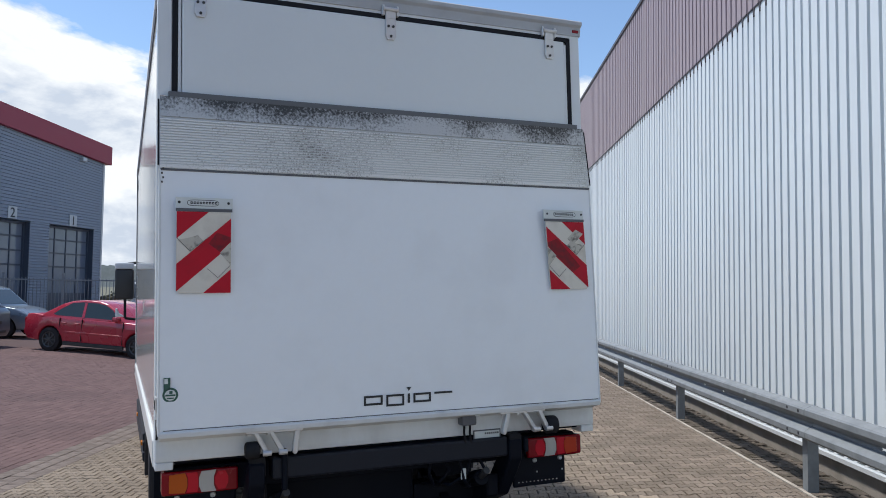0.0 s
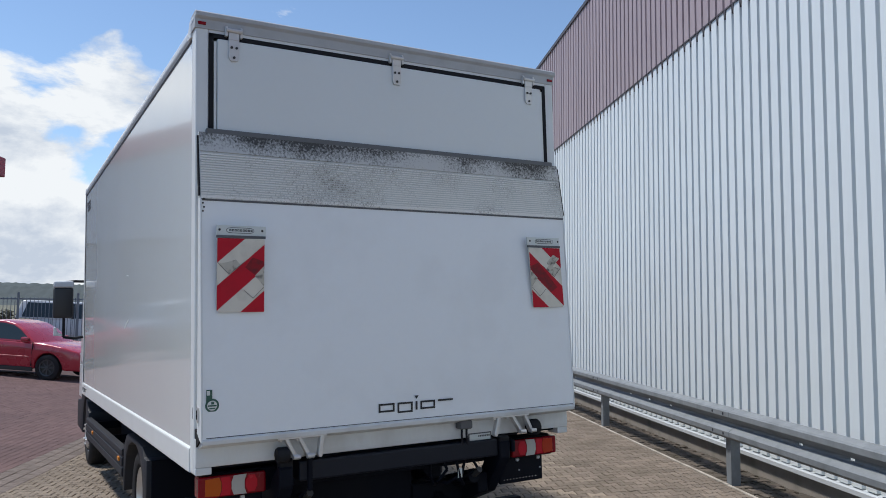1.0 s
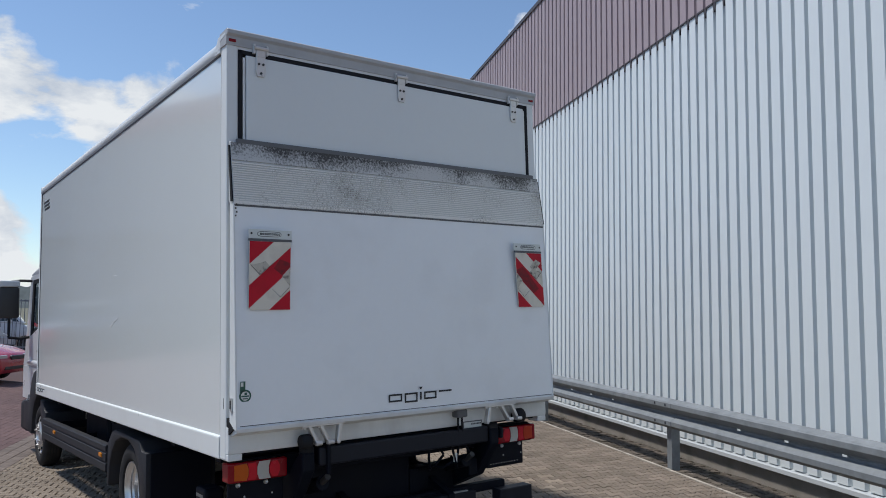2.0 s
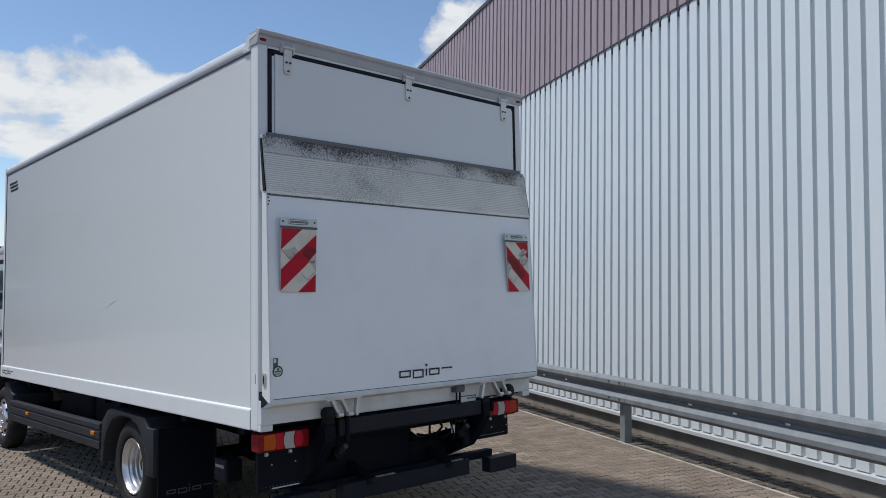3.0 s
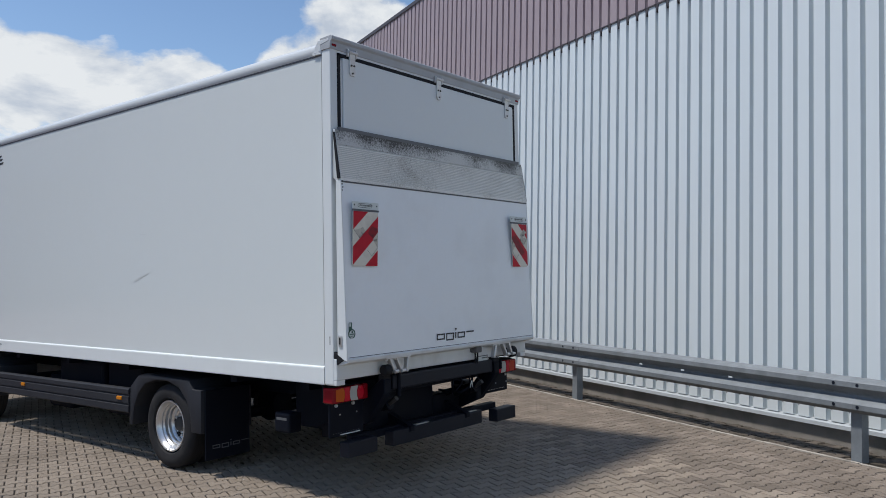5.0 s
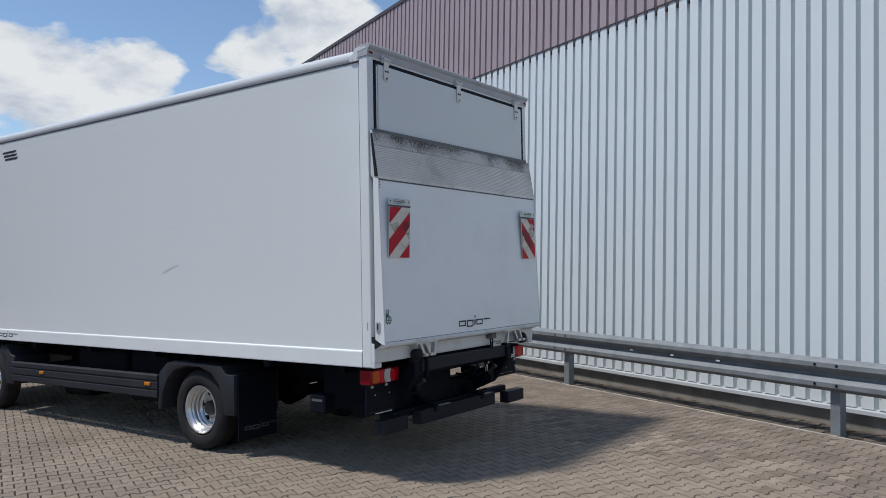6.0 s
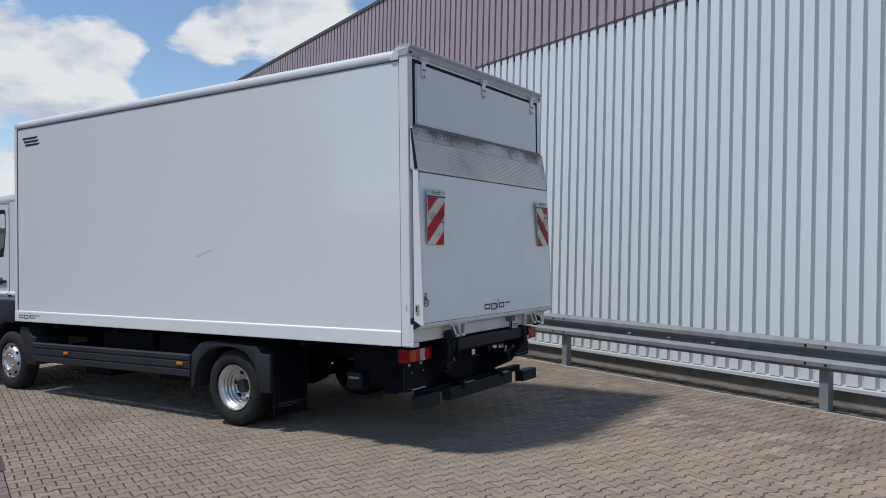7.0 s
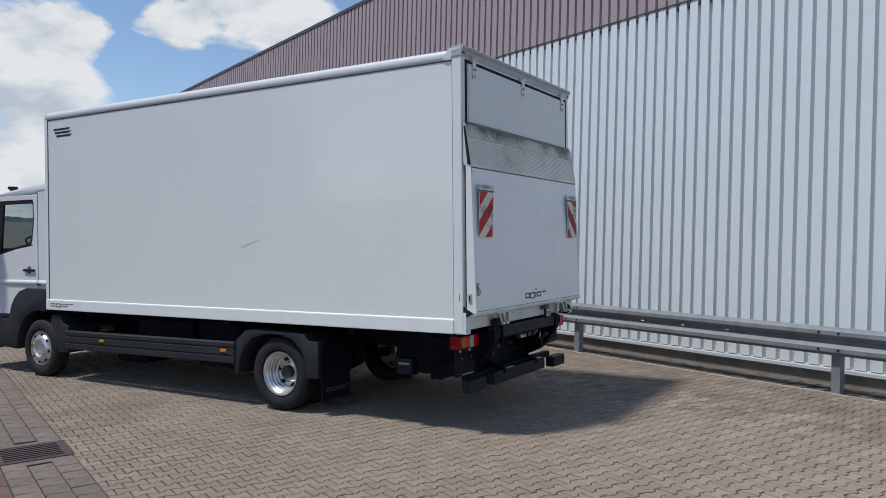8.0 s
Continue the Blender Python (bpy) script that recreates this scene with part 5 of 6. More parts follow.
        part("front_pillar", prism([(7.61, 1.15), (7.61, 1.55), (7.48, 2.36), (7.58, 2.36), (7.95, 1.32), (8.05, 1.15)], 0, a, c, 0.006), CAR_WHITE, truck)
        part("door_lower_front", prism([(7.61, 0.70), (7.61, 1.148), (8.05, 1.148), (8.05, 0.70)], 0, a, c, 0.006), CAR_WHITE, truck)
        # mirror head on two arms, with a pale lower mirror
        q0, q1 = sorted((x - s * 0.385, x - s * 0.135))
        mir = part("mirror", box((q0, 7.56, 1.80), (q1, 7.68, 2.22), 0.03, 3), MIRROR, truck, "black mirror head on arms", smooth=40)
        part("mirror_top", box((q0, 7.55, 2.22), (q1, 7.69, 2.31), 0.02, 2), ROOF_GREY, mir, "pale upper mirror shell")
        part("lower_mirror", prism([(q0 + 0.01, 1.56), (q0 + 0.012, 1.68), (q0 + 0.035, 1.685), (q0 + 0.06, 1.61), (q0 + 0.12, 1.575), (q0 + 0.12, 1.555)], 1, 7.57, 7.67, 0.01), ROOF_GREY, mir, "pale lower mirror shell")
        part("mirror_arm", tube(((x + s * 0.02, 7.46, 2.30), (x - s * 0.12, 7.58, 2.31), (x - s * 0.28, 7.62, 2.29)), 0.018), RUBBER, mir)
        part("mirror_arm", tube(((x + s * 0.02, 7.60, 1.54), (x - s * 0.12, 7.64, 1.52), (x - s * 0.25, 7.62, 1.54), (x - s * 0.25, 7.62, 1.82)), 0.018), RUBBER, mir)
    part("cab_roof", prism([(6.30, 2.41), (6.32, 2.49), (6.40, 2.51), (6.70, 2.495), (7.15, 2.445), (7.52, 2.405), (7.60, 2.37), (7.48, 2.362), (6.40, 2.385)], 0, x0, x1, 0.02, 2), CAR_WHITE, truck, "white cab roof", smooth=40)
    part("cab_back", box((x0 + 0.05, 6.30, 0.95), (x1 - 0.05, 6.34, 2.38)), CAR_WHITE, truck)
    part("cab_front", prism([(7.62, 1.15), (7.95, 1.32), (8.05, 1.20), (8.07, 0.45), (7.95, 0.30), (7.62, 0.30)], 0, x0 + 0.05, x1 - 0.05, 0.02, 2), CAR_WHITE, truck)
    ws = part("windscreen", prism([(7.58, 2.35), (7.595, 2.35), (7.965, 1.32), (7.95, 1.32)], 0, x0 + 0.05, x1 - 0.05), GLASS, truck, "cab windscreen")
    ws.visible_shadow = False
    part("cab_floor", box((x0 + 0.05, 6.34, 1.02), (x1 - 0.05, 7.62, 1.10)), CHASSIS, truck)
    for xs in (0.3, 1.55):
        part("cab_seat", prism([(6.50, 1.10), (6.44, 1.70), (6.52, 1.78), (6.62, 1.68), (6.66, 1.50), (7.0, 1.50), (7.02, 1.10)], 0, xs, xs + 0.55, 0.03, 2), RUBBER, truck)
    part("dashboard", box((x0 + 0.06, 7.30, 1.2), (x1 - 0.06, 7.64, 1.66), 0.05, 2), RUBBER, truck)
    wheel = lathe([(-0.014, 0.19), (0.0, 0.206), (0.014, 0.19), (0.0, 0.178)], 2, (0, 0, 0), 28, closed=True)
    wheel.transform(pose(0.56, 7.16, 1.72, 32, 0, 0))
    part("steering_wheel", wheel, RUBBER, truck, smooth=40)
    part("roof_beacon_base", lathe([(0.0, 0.018), (0.020, 0.018), (0.045, 0.030), (0.070, 0.062), (0.090, 0.066), (0.100, 0.055), (0.104, 0.0)], 2, (0.24, 7.285, 2.412), 18), RUBBER, truck, "small black roof fitting", smooth=40)


truck = thing("box_truck", pose(0, 0, 0.022, -1.513, -1.324, 0), "white box truck with closed tail lift, parked on paving", "truck")
make_box_body(truck)
make_tail_lift(truck)
make_chassis(truck)
make_rear_underbody(truck)
make_side_marks(truck)
make_cab(truck)

# ---------------------------------------------------------------- the yard beyond
def ground_at(x, y):
    q = HALL.inverted() @ Vector((x, y, 0))
    return yard_z(q.x, -q.y)


def car_pose(rear, front):
    """A pose with x ahead, level with the ground under both axles; origin midway between them."""
    p, q = Vector((*rear, ground_at(*rear))), Vector((*front, ground_at(*front)))
    x = (q - p).normalized()
    y = Vector((0, 0, 1)).cross(x).normalized()
    z = x.cross(y)
    m = Matrix((x, y, z)).transposed().to_4x4()
    m.translation = (p + q) / 2
    return m


def make_car(name, m, paint, label, L=4.45, wheelbase=2.62, W=1.72, belt=0.92, roof=1.41, hood=0.90, tail=0.97, style="saloon", nose=0.74):
    """A parked car: body with arches, tapering cabin, panes, lamps and wheels."""
    car = thing(name, m, label, "car")
    f, r = wheelbase / 2 + 0.86, -wheelbase / 2 - (L - wheelbase - 0.86)
    wf, wr, rw = wheelbase / 2, -wheelbase / 2, 0.315
    low = 0.24
    def bow(c):
        return [(c + 0.36 * math.cos(a), max(low, rw + 0.36 * math.sin(a))) for a in [math.pi * k / 10 - 0.15 * (1 - k / 5) for k in range(11)]]
    out = [(f - 0.06, low + 0.02), (f, 0.42), (f - 0.02, nose - 0.12), (f - 0.14, nose), (f - 0.55, hood - 0.06), (f - 1.0, hood), (wf - 0.35, belt - 0.01), (r + 0.75, belt + 0.02), (r + 0.30, tail), (r + 0.06, tail - 0.03), (r, 0.72), (r + 0.02, 0.42), (r + 0.08, low + 0.04)]
    out += bow(wr)[::-1] + bow(wf)[::-1]
    b = prism(out, 1, -W / 2, W / 2, 0.045, 3)
    for v in b.verts:
        over = max(0.0, v.co.x - (f - 0.7)) / 0.7
        back = max(0.0, (r + 0.6) - v.co.x) / 0.6
        v.co.y *= 1 - 0.14 * over ** 2 - 0.10 * back ** 2
        if v.co.z < 0.5:
            v.co.y *= 1 - 0.10 * (0.5 - v.co.z) / 0.3
        elif v.co.z > 0.62:
            v.co.y *= 1 - 0.06 * (v.co.z - 0.62) / 0.35
    part("body", b, paint, car, smooth=40)
    if style == "saloon":
        cab = [(wf - 0.36, belt - 0.03), (wf - 0.80, belt + 0.30), (wf - 1.05, roof - 0.055), (wf - 1.30, roof - 0.012), (wf - 1.55, roof), (wr + 0.85, roof - 0.005), (wr + 0.52, roof - 0.04), (wr + 0.24, roof - 0.13), (wr - 0.25, tail + 0.02), (wr - 0.35, belt - 0.05)]
        glass = [(wf - 0.52, belt + 0.03), (wf - 0.85, belt + 0.27), (wf - 1.08, roof - 0.10), (wf - 1.35, roof - 0.06), (wr + 0.82, roof - 0.06), (wr + 0.52, roof - 0.10), (wr + 0.24, belt + 0.22), (wr + 0.05, belt + 0.07), (wr + 0.15, belt + 0.04)]
    else:
        cab = [(wf - 0.10, belt - 0.03), (wf - 0.75, roof - 0.06), (wf - 1.05, roof - 0.005), (r + 0.45, roof - 0.01), (r + 0.28, roof - 0.06), (r + 0.10, belt - 0.02)]
        glass = [(wf - 0.30, belt + 0.04), (wf - 0.82, roof - 0.10), (r + 0.52, roof - 0.10), (r + 0.35, belt + 0.04)]
    def half(z):
        return W / 2 * 0.94 - 0.17 * (z - belt) / (roof - belt)
    b = prism(cab, 1, -1, 1, 0.0)
    for v in b.verts:
        v.co.y = math.copysign(half(v.co.z), v.co.y)
    bmesh.ops.bevel(b, geom=list(b.edges), offset=0.04, segments=3, profile=0.5, affect="EDGES")
    cabin = part("cabin", b, paint, car, smooth=40)
    def pane(name, pts, material, proud, up=True):
        for s in (-1, 1):
            b = bmesh.new()
            o = [b.verts.new((x, s * (half(z) + proud), z)) for x, z in pts]
            i = [b.verts.new((x, s * (half(z) - 0.03), z)) for x, z in pts]
            b.faces.new(o), b.faces.new(i)
            for k in range(len(pts)):
                b.faces.new((o[k], o[(k + 1) % len(pts)], i[(k + 1) % len(pts)], i[k]))
            bmesh.ops.recalc_face_normals(b, faces=b.faces)
            part(name, b, material, cabin)
    pane("side_window", glass, DARK_GLASS, 0.003)
    mid = 0.5 * (wf - 0.47 + wr) - 0.1
    pane("door_pillar", [(mid - 0.05, belt + 0.02), (mid - 0.08, roof - 0.075), (mid - 0.01, roof - 0.075), (mid + 0.03, belt + 0.02)], paint if style == "saloon" else CAR_BLACK, 0.008)
    # windscreen and rear screen
    for (xa, za), (xb, zb) in ((cab[0], cab[2] if style == "saloon" else cab[1]), (cab[-2] if style == "saloon" else cab[-1], cab[-4] if style == "saloon" else cab[-2])):
        b = bmesh.new()
        ends = []
        for t in (0.14, 0.90):
            x, z = xa + (xb - xa) * t, za + (zb - za) * t
            ends.append((x, z))
        dx, dz = ends[1][0] - ends[0][0], ends[1][1] - ends[0][1]
        n = Vector((dz, 0, -dx)).normalized()
        if n.x * (xa - (wf + wr) / 2) < 0:
            n = -n
        vs = []
        for lift_ in (0.006, -0.03):
            for x, z in ends:
                for s in (-1, 1):
                    vs.append(b.verts.new(Vector((x, s * (half(z) - 0.09), z)) + n * lift_))
        bmesh.ops.convex_hull(b, input=vs)
        part("screen", b, DARK_GLASS, cabin)
    for s in (-1, 1):
        part("door_mirror", box((wf - 0.72, s * (W / 2 * 0.97) - 0.08, belt + 0.0), (wf - 0.56, s * (W / 2 * 0.97) + 0.08, belt + 0.11), 0.03, 2), paint, car, smooth=40)
        part("rub_strip", box((wr + 0.42, s * (W / 2 + 0.004) - 0.008, 0.53), (wf - 0.40, s * (W / 2 + 0.004) + 0.008, 0.57), 0.004), paint, car)
        part("sill", box((wr + 0.40, s * (W / 2 - 0.06) - 0.03, 0.20), (wf - 0.40, s * (W / 2 - 0.06) + 0.03, 0.30), 0.01), CAR_BLACK, car)
        part("headlamp", box((f - 0.30, s * (W / 2 - 0.30) - 0.17, 0.60), (f - 0.045, s * (W / 2 - 0.30) + 0.17, 0.715), 0.03, 2), CLEAR_LENS, car, "clear headlamp")
        part("rear_lamp", box((r - 0.005, s * (W / 2 - 0.26) - 0.16, 0.70), (r + 0.22, s * (W / 2 - 0.26) + 0.16, 0.85), 0.03, 2), RED_LENS, car, "red rear lamp")
        for x in (mid - 0.02, wr + 0.55):
            part("door_handle", box((x - 0.2, s * (W / 2 - 0.005) - 0.012, belt - 0.16), (x - 0.05, s * (W / 2 - 0.005) + 0.012, belt - 0.13), 0.005), paint, car)
        for x in (wf - 0.42, mid, wr + 0.30):
            part("door_gap", box((x - 0.002, s * (W / 2 - 0.022) - 0.024, 0.33), (x + 0.002, s * (W / 2 - 0.022) + 0.0245, belt - 0.02)), CAR_BLACK, car)
        for c in (wf, wr):
            y = s * (W / 2 - 0.10)
            P = lambda pts: [(s * a, q) for a, q in pts]
            tyre = [(0.07, 0.20), (0.09, 0.22), (0.092, 0.28), (0.07, rw), (-0.09, rw), (-0.1, 0.28), (-0.09, 0.2)]
            wh = part("wheel", lathe(P(tyre), 1, (c, y, rw), 28, closed=True), TYRE, car, smooth=40)
            part("rim", lathe(P([(0.085, 0.205), (0.06, 0.195), (0.03, 0.18), (0.03, 0.0)]), 1, (c, y, rw), 28), HUBC, wh, smooth=40)
            for k in range(8):
                a = math.pi * k / 4
                b = box((-0.018, -0.012, 0.03), (0.018, 0.012, 0.195), 0.006)
                b.transform(Matrix.Translation((c, y + s * 0.055, rw)) @ pose(0, 0, 0, 0, math.degrees(a), 0))
                part("spoke", b, CAR_RIM, wh)
            part("rim_ring", lathe(P([(0.08, 0.208), (0.088, 0.204), (0.08, 0.182), (0.06, 0.18), (0.06, 0.2)]), 1, (c, y, rw), 28, closed=True), CAR_RIM, wh, smooth=40)
            part("rim_cap", lathe(P([(0.03, 0.05), (0.075, 0.045), (0.08, 0.0)]), 1, (c, y, rw), 16), CAR_RIM, wh, smooth=40)
    part("grille", box((f - 0.06, -0.30, 0.60), (f + 0.004, 0.30, 0.70), 0.015), CAR_BLACK, car)
    part("front_bumper_slot", box((f - 0.03, -0.55, 0.36), (f + 0.006, 0.55, 0.44), 0.01), CAR_BLACK, car)
    part("rear_bumper", box((r - 0.03, -W / 2 + 0.12, 0.40), (r + 0.06, W / 2 - 0.12, 0.55), 0.03, 2), paint if style == "saloon" else CAR_BLACK, car)
    return car


make_car("saloon_car", car_pose((-1.47, 19.51), (0.65, 17.98)), CAR_RED, "faded red four-door saloon car parked in the yard", L=4.34, wheelbase=2.62, roof=1.40)
make_car("hatchback_car", car_pose((-5.65, 25.1), (-3.25, 24.1)), CAR_SILVER, "silver-blue hatchback parked behind the red saloon", style="estate", roof=1.58, belt=0.98, hood=0.98, L=4.1, wheelbase=2.6)
make_car("off_road_car", car_pose((-6.60, 20.9), (-4.05, 19.9)), CAR_NAVY, "dark navy off-road car parked beside the red saloon", style="estate", nose=1.04, hood=1.20, belt=1.22, tail=1.2, roof=1.85, W=1.8)
van_a = make_car("people_carrier", car_pose((0.9, 32.4), (3.6, 31.9)), CAR_WHITE, "white people carrier parked behind the fence", style="estate", roof=1.92, belt=1.18, hood=1.08, L=4.9, wheelbase=2.9, W=1.85)
van_b = make_car("people_carrier", car_pose((6.2, 33.4), (8.9, 32.9)), CAR_WHITE, "white people carrier parked behind the fence", style="estate", roof=1.92, belt=1.18, hood=1.08, L=4.9, wheelbase=2.9, W=1.85)

for van in (van_a, van_b):
    tagged(van, "white people carrier parked behind the fence", "car", group="people carriers behind the fence")


def make_workshop():
    """Grey workshop with two numbered doors under a red fascia. Its frame: x along the front from the corner, y out from it."""
    M = Matrix.Translation((-1.25, 39.0, 0)) @ pose(0, 0, 0, 0, 0, -124)
    g = 0.2
    shop = thing("workshop", M, "blue-grey ribbed workshop with red fascia and two numbered doors", "building")
    Lf, depth = 26.0, 18.0
    eave = lambda x: 8.14 + 0.071 * x
    doors = ((0.66, 3.85), (5.08, 8.27), (9.5, 12.69), (13.92, 17.1))
    top = 4.66
    def siding(x0, x1, z0, z1, slope=None):
        """Horizontal trapezoidal courses."""
        b = bmesh.new()
        pitch, z = 0.13, z0
        pts = []
        while z < z1 - 0.02:
            pts += [(0.0, z), (0.0, z + 0.07), (-0.045, z + 0.085), (-0.045, z + 0.12)]
            z += pitch
        pts += [(0.0, z1), (-0.3, z1), (-0.3, z0)]
        b = prism(pts, 0, x0, x1)
        if slope:
            for v in b.verts:
                v.co.z = z0 + (v.co.z - z0) * (slope(v.co.x) - z0) / (z1 - z0)
        return part("wall", b, BLDG_GREY, shop)
    siding(0.0, Lf, top + 0.05, 8.14, eave)
    xs = [0.0] + [v for d in doors for v in d] + [Lf]
    for a, c in zip(xs[0::2], xs[1::2]):
        siding(a, c, g, top + 0.05)
    # side and back walls
    part("side_wall", box((-0.0, -depth, g), (0.3, -0.3, 8.13)), BLDG_GREY, shop)
    part("back_wall", box((0.3, -depth, g), (Lf, -depth + 0.3, 8.13)), BLDG_GREY, shop)
    part("end_wall", box((Lf - 0.3, -depth + 0.3, g), (Lf, -0.3, 8.2)), BLDG_GREY, shop)
    part("corner_trim", box((-0.02, -0.1, g), (0.1, 0.012, 8.13), 0.005), SILVER_TRIM, shop)
    part("fascia", prism([(-0.28, eave(-0.28) - 0.03), (-0.28, eave(-0.28) + 0.90), (Lf, eave(Lf) + 0.90), (Lf, eave(Lf) - 0.03)], 1, -0.15, 0.22, 0.01), BLDG_RED, shop, "dull red sloping fascia")
    part("side_fascia", box((-0.28, -depth, 8.09), (-0.06, -0.16, 9.02), 0.01), BLDG_RED, shop)
    part("roof", prism([(-0.05, eave(0) + 0.6), (-0.05, eave(0) + 0.7), (Lf, eave(Lf) + 0.7), (Lf, eave(Lf) + 0.6)], 1, -depth, -0.16), ROOF_GREY, shop)
    part("flood_lamp", box((1.65, 0.0, 7.93), (1.95, 0.22, 8.13), 0.02), SILVER_TRIM, shop, "small wall flood lamp")
    for n, (a, c) in enumerate(doors):
        door = part("door", box((a, -0.42, g), (c, -0.36, top), 0.004), DOOR_GLASS, shop, "dark glazed sectional door")
        for x0, x1 in ((a, a + 0.08), (c - 0.08, c)):
            part("door_frame", box((x0, -0.36, g), (x1, -0.28, top)), BLDG_DARK, door)
        part("door_lintel", box((a + 0.08, -0.36, top - 0.1), (c - 0.08, -0.28, top)), BLDG_DARK, door)
        part("reveal", box((a - 0.0, -0.36, g), (a + 0.02, -0.02, top)), BLDG_DARK, door)
        for k in range(1, 4):
            x = a + (c - a) * k / 4
            part("glazing_bar", box((x - 0.03, -0.36, g), (x + 0.03, -0.33, top)), BLDG_DARK, door)
        for k in range(1, 7):
            z = g + (top - g) * k / 7
            part("glazing_rail", box((a, -0.36, z - 0.035), (c, -0.325, z + 0.035)), BLDG_DARK, door)
        part("door_base_panel", box((a + 0.08, -0.36, g), (c - 0.08, -0.335, g + 1.3)), BLDG_DARK, door)
        if n < 2:
            xm = 2.27 if n == 0 else 6.2
            field = part("number_field", box((xm - 0.26, 0.001, 4.72), (xm + 0.26, 0.03, 5.25), 0.004), SILVER_TRIM, shop, "white bay number field")
            cu = bpy.data.curves.new("bay_number", "FONT")
            cu.body, cu.size, cu.extrude, cu.align_x = "12"[n], 0.60, 0.006, "CENTER"
            cu.materials.append(INK)
            ob = new("bay_number", cu)
            ob.parent = field
            ob.matrix_basis = pose(xm, 0.036, 4.78, 90, 0, 180)
            tagged(ob, "black bay number")


def make_fence():
    fence = thing("fence", None, "dark steel bar fence along the yard", "fence")
    p, q = Vector((-14.0, 28.6)), Vector((9.5, 27.3))
    n = 190
    bar = None
    z0 = 0.1
    for k in range(n + 1):
        c = p.lerp(q, k / n)
        if bar is None:
            bar = part("bar", box((-0.011, -0.011, 0), (0.011, 0.011, 2.02), 0.003), FENCE, fence, m=pose(c.x, c.y, z0))
        else:
            ob = new("bar", bar.data)
            ob.parent, ob.matrix_basis = fence, pose(c.x, c.y, z0)
    for k in range(0, 13):
        c = p.lerp(q, k / 12)
        part("post", box((c.x - 0.04, c.y - 0.04, 0.1), (c.x + 0.04, c.y + 0.04, 2.3), 0.005), FENCE, fence)
    way = (q - p).normalized()
    side = Vector((-way.y, way.x)) * 0.02
    for z in (0.36, 2.05):
        b = bmesh.new()
        vs = [b.verts.new((v.x, v.y, zz)) for v in (p + side, p - side, q - side, q + side) for zz in (z - 0.025, z + 0.025)]
        bmesh.ops.convex_hull(b, input=vs)
        part("rail", b, FENCE, fence)


def make_far():
    """Meadow, shrubs and a wooded ridge on the horizon."""
    b = bmesh.new()
    rows = []
    for i in range(61):
        h = radians(-110 + 3.0 * i)
        rise = min(1.0, max(0.25, (math.degrees(h) - 8) / 14))
        rows.append([b.verts.new((r * math.sin(h), r * math.cos(h), 0.38 + (z - 0.38) * rise)) for r, z in ((48, 0.38), (90, 0.95), (200, 3.2), (420, 9.2), (760, 16.0))])
    for i in range(60):
        for j in range(4):
            b.faces.new((rows[i][j], rows[i][j + 1], rows[i + 1][j + 1], rows[i + 1][j]))
    bmesh.ops.recalc_face_normals(b, faces=b.faces)
    meadow = part("meadow", b, GRASS)
    tagged(meadow, "green meadow beyond the yard", "meadow", kind="structure")
    # ridge: three long hills, their canopy uneven tree by tree
    rng = random.Random(5)
    verts, faces, base = [], [], 0
    def hill(h, ring):
        return 0.78 + 0.16 * math.sin(h * 3.1 + ring) + 0.06 * math.sin(h * 9.7 + 2 * ring)
    across, up = 1000, 12
    for ring, (r, low_, high) in enumerate(((430, 1.5, 5), (520, 3.5, 10), (650, 6.0, 14.5))):
        for i in range(across + 1):
            h = radians(-100 + 150 * i / across)
            full = low_ + high * hill(h, ring)
            for j in range(up + 1):
                k = j / up
                q = r - 70 * (1 - k) + rng.uniform(-2.0, 2.0)
                z = 0.5 + full * k ** 0.8 + rng.uniform(-0.45, 0.55) * min(1.0, 4 * k)
                verts.append((q * math.sin(h), q * math.cos(h), z))
        for i in range(across):
            for j in range(up):
                p = base + i * (up + 1) + j
                faces.append((p, p + up + 1, p + up + 2, p + 1))
        base += (across + 1) * (up + 1)
    me = bpy.data.meshes.new("woodland")
    me.from_pydata(verts, [], faces)
    me.polygons.foreach_set("use_smooth", [True] * len(me.polygons))
    me.materials.append(LEAF)
    ridge = new("woodland", me)
    tagged(ridge, "dark wooded ridge on the horizon", "woodland", kind="stuff")
    for k, (x, y, s) in enumerate(((-0.6, 41.0, 1.2), (-2.6, 47.0, 1.5), (7.0, 44.0, 1.4), (11.5, 46.0, 1.8))):
        bush = thing("shrub", pose(x, y, 0.25), "pale green shrub behind the fence", "shrub")
        b = bmesh.new()
        for i in range(240):
            a, e = rng.uniform(0, 6.28), rng.uniform(0.0, 1.5)
            rr = s * rng.uniform(0.55, 1.0)
            c = Vector((rr * math.cos(a) * math.cos(e), rr * math.sin(a) * math.cos(e), 0.15 + rr * math.sin(e)))
            sz = rng.uniform(0.08, 0.17)
            m = Matrix.Translation(c) @ pose(0, 0, 0, rng.uniform(0, 360), rng.uniform(0, 360), 0)
            vs = [b.verts.new(m @ Vector(p)) for p in ((-sz, 0, 0), (0, -sz * 0.5, 0.02), (sz, 0, 0), (0, sz * 0.5, 0.02))]
            b.faces.new(vs)
        part("foliage", b, GRASS, bush)
        part("stems", tube(((0, 0, -0.05), (0.05, 0, 0.5), (-0.05, 0.05, s * 0.8)), 0.04), FENCE, bush)


make_workshop()
make_fence()
make_far()


# ---------------------------------------------------------------- gutter, strips and paving
GRATE = (1.62, 2.175, -3.40, -2.85)


